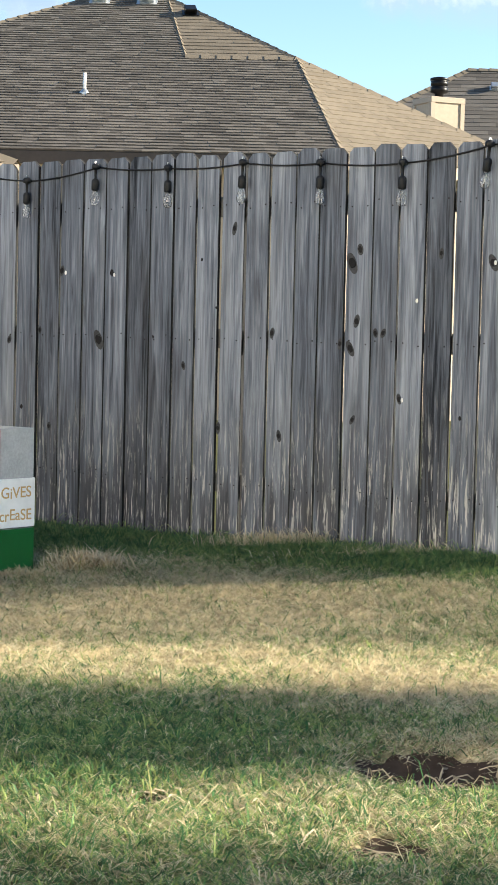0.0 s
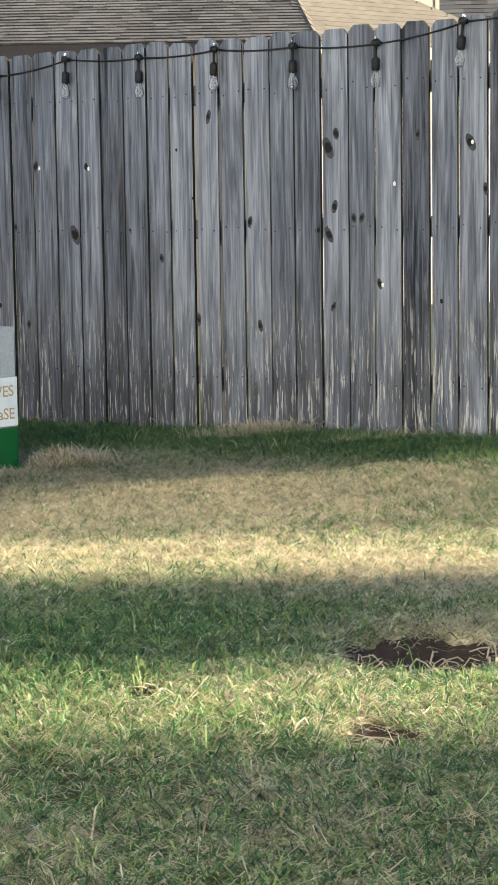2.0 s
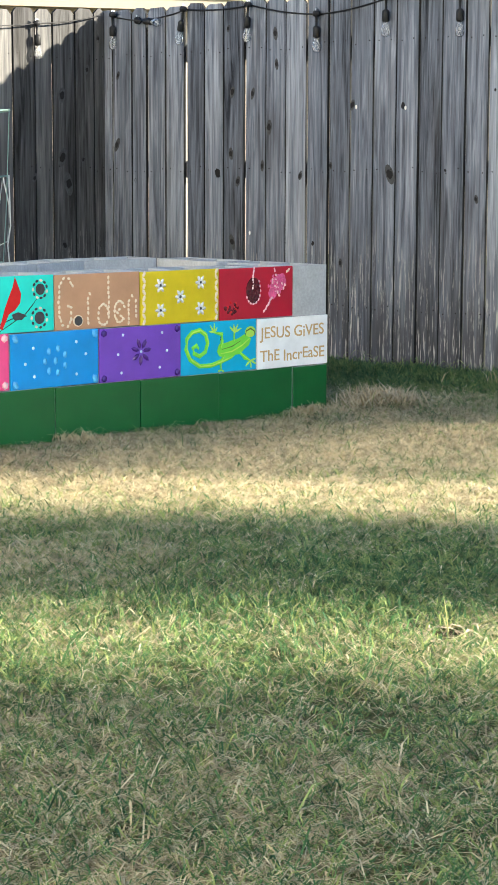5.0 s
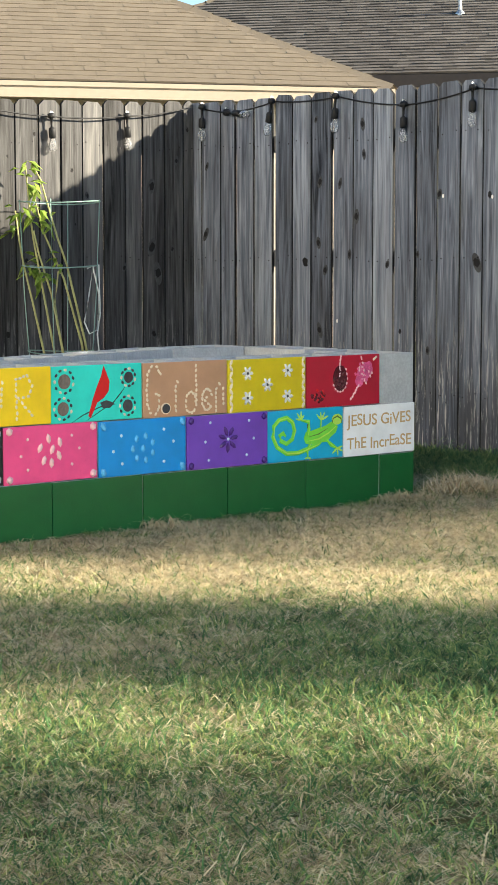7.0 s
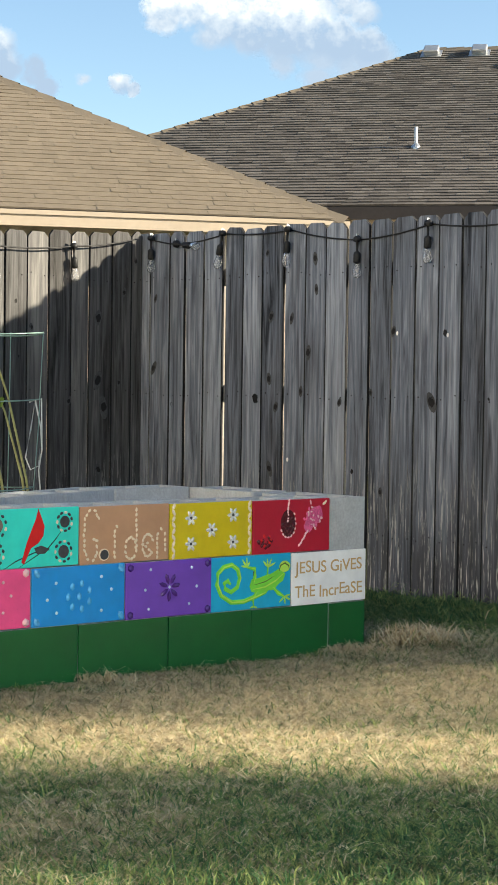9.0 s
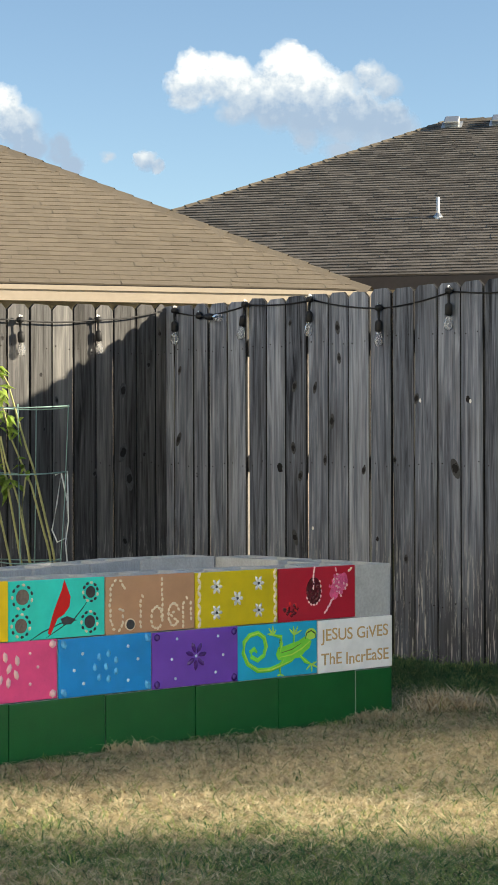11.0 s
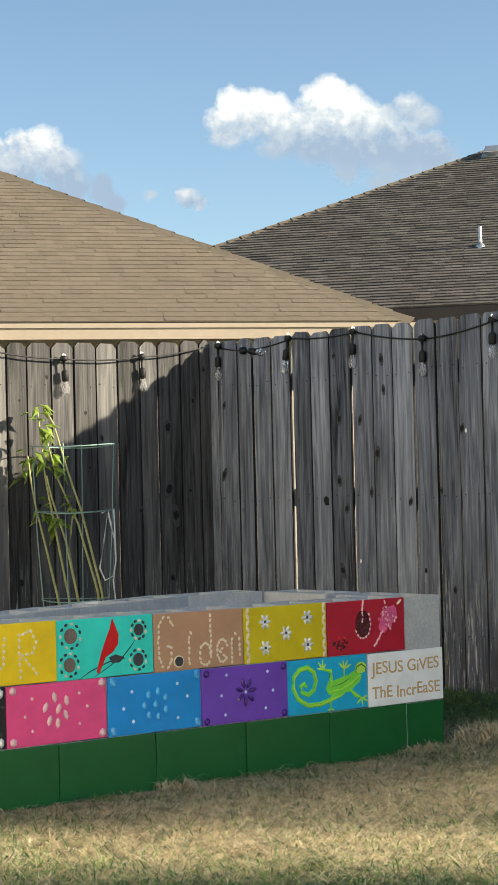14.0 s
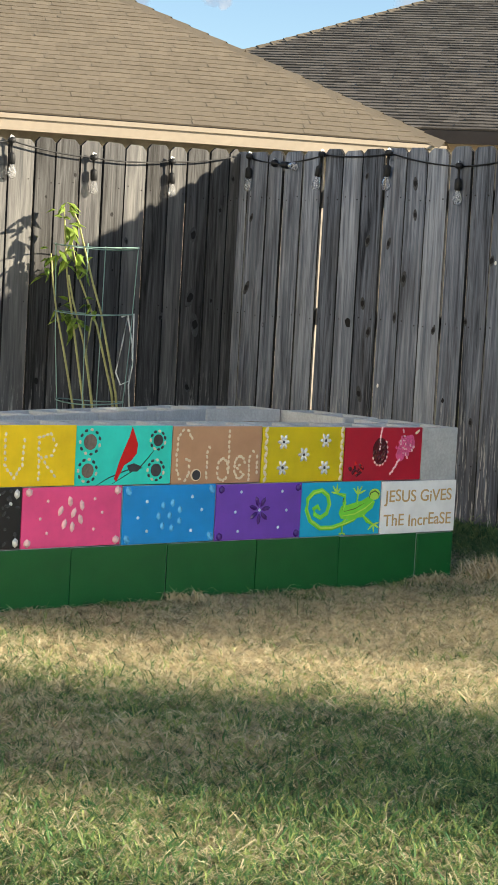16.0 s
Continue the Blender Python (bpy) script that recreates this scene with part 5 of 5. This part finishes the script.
tuft("green_tuft", "taller green grass clump on the lawn", 2.25, -2.75, 0.3, 0.2, 400, 0.05, M_GREEN, (0.4, 1.3))

# bare hollow with dry roots
for (cx, cy, a, b, d), n in zip(HOLLOWS, (60, 16, 10)):
    bm = bmesh.new()
    for k in range(n):
        u, q = jig.gauss(0, a * 0.5), jig.gauss(0, b * 0.4)
        px, py = cx + u * 0.74 - q * 0.67, cy + u * 0.67 + q * 0.74
        pz = float(ground_z(px, py))
        ang, L = jig.uniform(0, 6.28), jig.uniform(0.03, 0.11)
        dx, dy = math.cos(ang) * L, math.sin(ang) * L
        hgt = jig.uniform(0.005, 0.035)
        tube(bm, [(px, py, pz), (px + dx * 0.35, py + dy * 0.35, pz + hgt), (px + dx * 0.7, py + dy * 0.7, pz + hgt * 0.8), (px + dx, py + dy, pz + 0.002)], jig.uniform(0.0012, 0.0028), 5)
    tagged(new("dry_roots", mesh_from("dry_roots", bm, M_ROOT)), "tangle of dry roots in a bare hollow", "roots", kind="stuff")
    bm = bmesh.new()
    bmesh.ops.create_circle(bm, cap_ends=True, segments=40, radius=1.0)
    bmesh.ops.subdivide_edges(bm, edges=bm.edges, cuts=1)
    bmesh.ops.triangulate(bm, faces=bm.faces)
    bmesh.ops.subdivide_edges(bm, edges=bm.edges, cuts=3, use_grid_fill=True)
    for v in bm.verts:
        wob = 1 + 0.25 * lump(v.co.x * 2, v.co.y * 2, 1.0, cx)
        u, q = v.co.x * a * 0.98 * wob, v.co.y * b * 0.98 * wob
        px, py = cx + u * 0.74 - q * 0.67, cy + u * 0.67 + q * 0.74
        v.co = (px, py, float(ground_z(px, py)) + 0.006 + 0.008 * lump(px, py, 30, 2.0))
    tagged(new("bare_soil", mesh_from("bare_soil", bm, M_SOIL)), "bare dark soil in a hollow of the lawn", "soil", kind="stuff")

sprig = thing("weed_sprig", "thin forked weed stalk on the lawn", "weed")
for d in ((-0.01, -0.01, 0.10), (0.10, 0.09, 0.065), (-0.05, 0.03, 0.05)):
    b0 = Vector((2.84, -2.52, float(ground_z(2.84, -2.52))))
    part("stalk", tube(bmesh.new(), [b0, b0 + Vector(d) * 0.5 + Vector((0, 0, 0.008)), b0 + Vector(d)], [0.0018, 0.0014, 0.0008], 5), M_STEM, sprig)


# ---- clouds far behind everything ----
def cloud(tx, ty, w, h, blobs, seed, soft=0.22, dull=0.0):
    """A flat far bank of cloud; tx, ty: tangents from the seat; blobs: soft ovals in its own frame (x, y, r)."""
    m = Mat("cloud_vapour", 1.0)
    nt = m.m.node_tree
    nt.nodes.remove(m.b)
    vec = m.coord((1, 1, 1), "Object")
    warp = m.n.new("ShaderNodeTexNoise")
    warp.inputs["Scale"].default_value = 3.2
    warp.inputs["Detail"].default_value = 7
    warp.inputs["Roughness"].default_value = 0.62
    off = m.n.new("ShaderNodeVectorMath")
    off.operation = "ADD"
    off.inputs[1].default_value = (seed * 3.7, seed * 1.9, seed)
    m.l.new(vec, off.inputs[0])
    m.l.new(off.outputs[0], warp.inputs["Vector"])
    cen = m.n.new("ShaderNodeVectorMath")
    cen.operation = "SUBTRACT"
    cen.inputs[1].default_value = (0.5, 0.5, 0.5)
    m.l.new(warp.outputs["Color"], cen.inputs[0])
    scl = m.n.new("ShaderNodeVectorMath")
    scl.operation = "SCALE"
    scl.inputs["Scale"].default_value = 0.42
    m.l.new(cen.outputs[0], scl.inputs[0])
    add = m.n.new("ShaderNodeVectorMath")
    add.operation = "ADD"
    m.l.new(vec, add.inputs[0])
    m.l.new(scl.outputs[0], add.inputs[1])
    flat = m.n.new("ShaderNodeVectorMath")
    flat.operation = "MULTIPLY"
    flat.inputs[1].default_value = (1, 1, 0)
    m.l.new(add.outputs[0], flat.inputs[0])
    total = None
    for bx, by, br in blobs:
        dn = m.n.new("ShaderNodeVectorMath")
        dn.operation = "DISTANCE"
        dn.inputs[1].default_value = (bx, by, 0)
        m.l.new(flat.outputs[0], dn.inputs[0])
        f = m.grey(dn.outputs["Value"], br * (1 + soft), br * (1 - soft), 0, 1)
        total = f if total is None else m.math("MAXIMUM", total, f)
    sep = m.n.new("ShaderNodeSeparateXYZ")
    m.l.new(add.outputs[0], sep.inputs[0])
    shade = m.grey(m.math("ADD", sep.outputs[1], m.math("MULTIPLY", m.math("SUBTRACT", warp.outputs["Fac"], 0.5), 1.5)), -0.3, 0.72)
    col = m.ramp(shade, [(0.0, (0.36, 0.46, 0.60)), (0.45, (0.60, 0.66, 0.73)), (0.8, (0.95, 0.94, 0.92))])
    if dull:
        col = m.mix(dull, col, (0.50, 0.58, 0.68))
    em = m.n.new("ShaderNodeEmission")
    m.l.new(col, em.inputs[0])
    em.inputs[1].default_value = CLOUD_GLOW
    tr = m.n.new("ShaderNodeBsdfTransparent")
    mx = m.n.new("ShaderNodeMixShader")
    fac = m.math("MULTIPLY", total, m.grey(warp.outputs["Fac"], 0.15, 0.45, 0.6, 1.0))
    m.l.new(fac, mx.inputs[0])
    m.l.new(tr.outputs[0], mx.inputs[1])
    m.l.new(em.outputs[0], mx.inputs[2])
    m.l.new(mx.outputs[0], m.n["Material Output"].inputs[0])
    dist = 1500.0 + 60 * seed
    fwd, right = Vector((-0.779, 0.627, 0)), Vector((0.627, 0.779, 0))
    c = Vector((5.28, -5.34, 1.03)) + fwd * dist + right * (tx * dist) + Vector((0, 0, ty * dist))
    bm = bmesh.new()
    bm.faces.new([bm.verts.new(p) for p in ((-w * 1.2, -1.8, 0), (w * 1.2, -1.8, 0), (w * 1.2, 1.8, 0), (-w * 1.2, 1.8, 0))])
    ob = new("backdrop", mesh_from("backdrop", bm, m.m))
    k = h * dist
    ob.matrix_world = Matrix.Translation(c) @ Matrix((right * k, Vector((0, 0, 1)) * k, -fwd * k)).transposed().to_4x4()
    return tagged(ob, "white fair-weather cloud in a blue sky", "cloud", kind="structure")


CLOUD_GLOW = 0.39
cloud(0.0615, 0.1856, 2.4, 0.0295, [(-1.65, 0.50, 0.34), (-1.30, 0.36, 0.42), (-1.0, 0.32, 0.42), (-1.8, 0.18, 0.36), (-0.6, 0.05, 0.42), (-0.2, -0.08, 0.42), (-0.1, 0.65, 0.34), (0.05, 0.76, 0.26),
                                    (0.25, 0.40, 0.42), (0.6, 0.20, 0.42), (-0.2, 0.30, 0.42), (0.4, -0.1, 0.52), (0.9, -0.1, 0.42), (1.3, -0.25, 0.40), (1.8, -0.35, 0.34)], 1.3)
cloud(0.0615, 0.1856, 2.4, 0.0294, [(-1.0, -0.24, 0.22), (-0.4, -0.32, 0.22), (0.2, -0.42, 0.24), (1.0, -0.55, 0.32), (1.6, -0.65, 0.40), (2.0, -0.6, 0.3), (0.3, -0.68, 0.2), (0.9, -0.95, 0.25)], 1.9, 0.45, 0.35)
cloud(0.1035, 0.1960, 1.4, 0.0293, [(0.0, 0.06, 0.26), (0.3, -0.10, 0.24), (-0.38, -0.08, 0.18), (-0.65, -0.02, 0.12)], 6.1, 0.3, 0.25)
cloud(-0.0951, 0.1746, 2.0, 0.0295, [(-0.7, 0.25, 0.24), (-0.2, 0.25, 0.28), (0.2, 0.2, 0.38), (0.5, -0.1, 0.38), (-0.3, -0.15, 0.4), (0.7, -0.45, 0.32), (1.25, -0.55, 0.25), (1.45, -0.8, 0.2), (-1.0, 0.15, 0.2)], 2.1)
cloud(-0.0137, 0.1533, 0.9, 0.0295, [(-0.03, 0.02, 0.2), (0.2, -0.1, 0.13), (-0.16, 0.08, 0.09)], 3.3)
cloud(-0.0329, 0.1556, 0.9, 0.0295, [(0.0, 0.0, 0.10)], 4.0, 0.6, 0.6)
cloud(0.338, 0.186, 2.8, 0.026, [(-1.2, 0.1, 0.5), (-0.4, 0.2, 0.6), (0.4, 0.3, 0.7), (1.1, 0.4, 0.8)], 5.2, 0.6, 0.35)
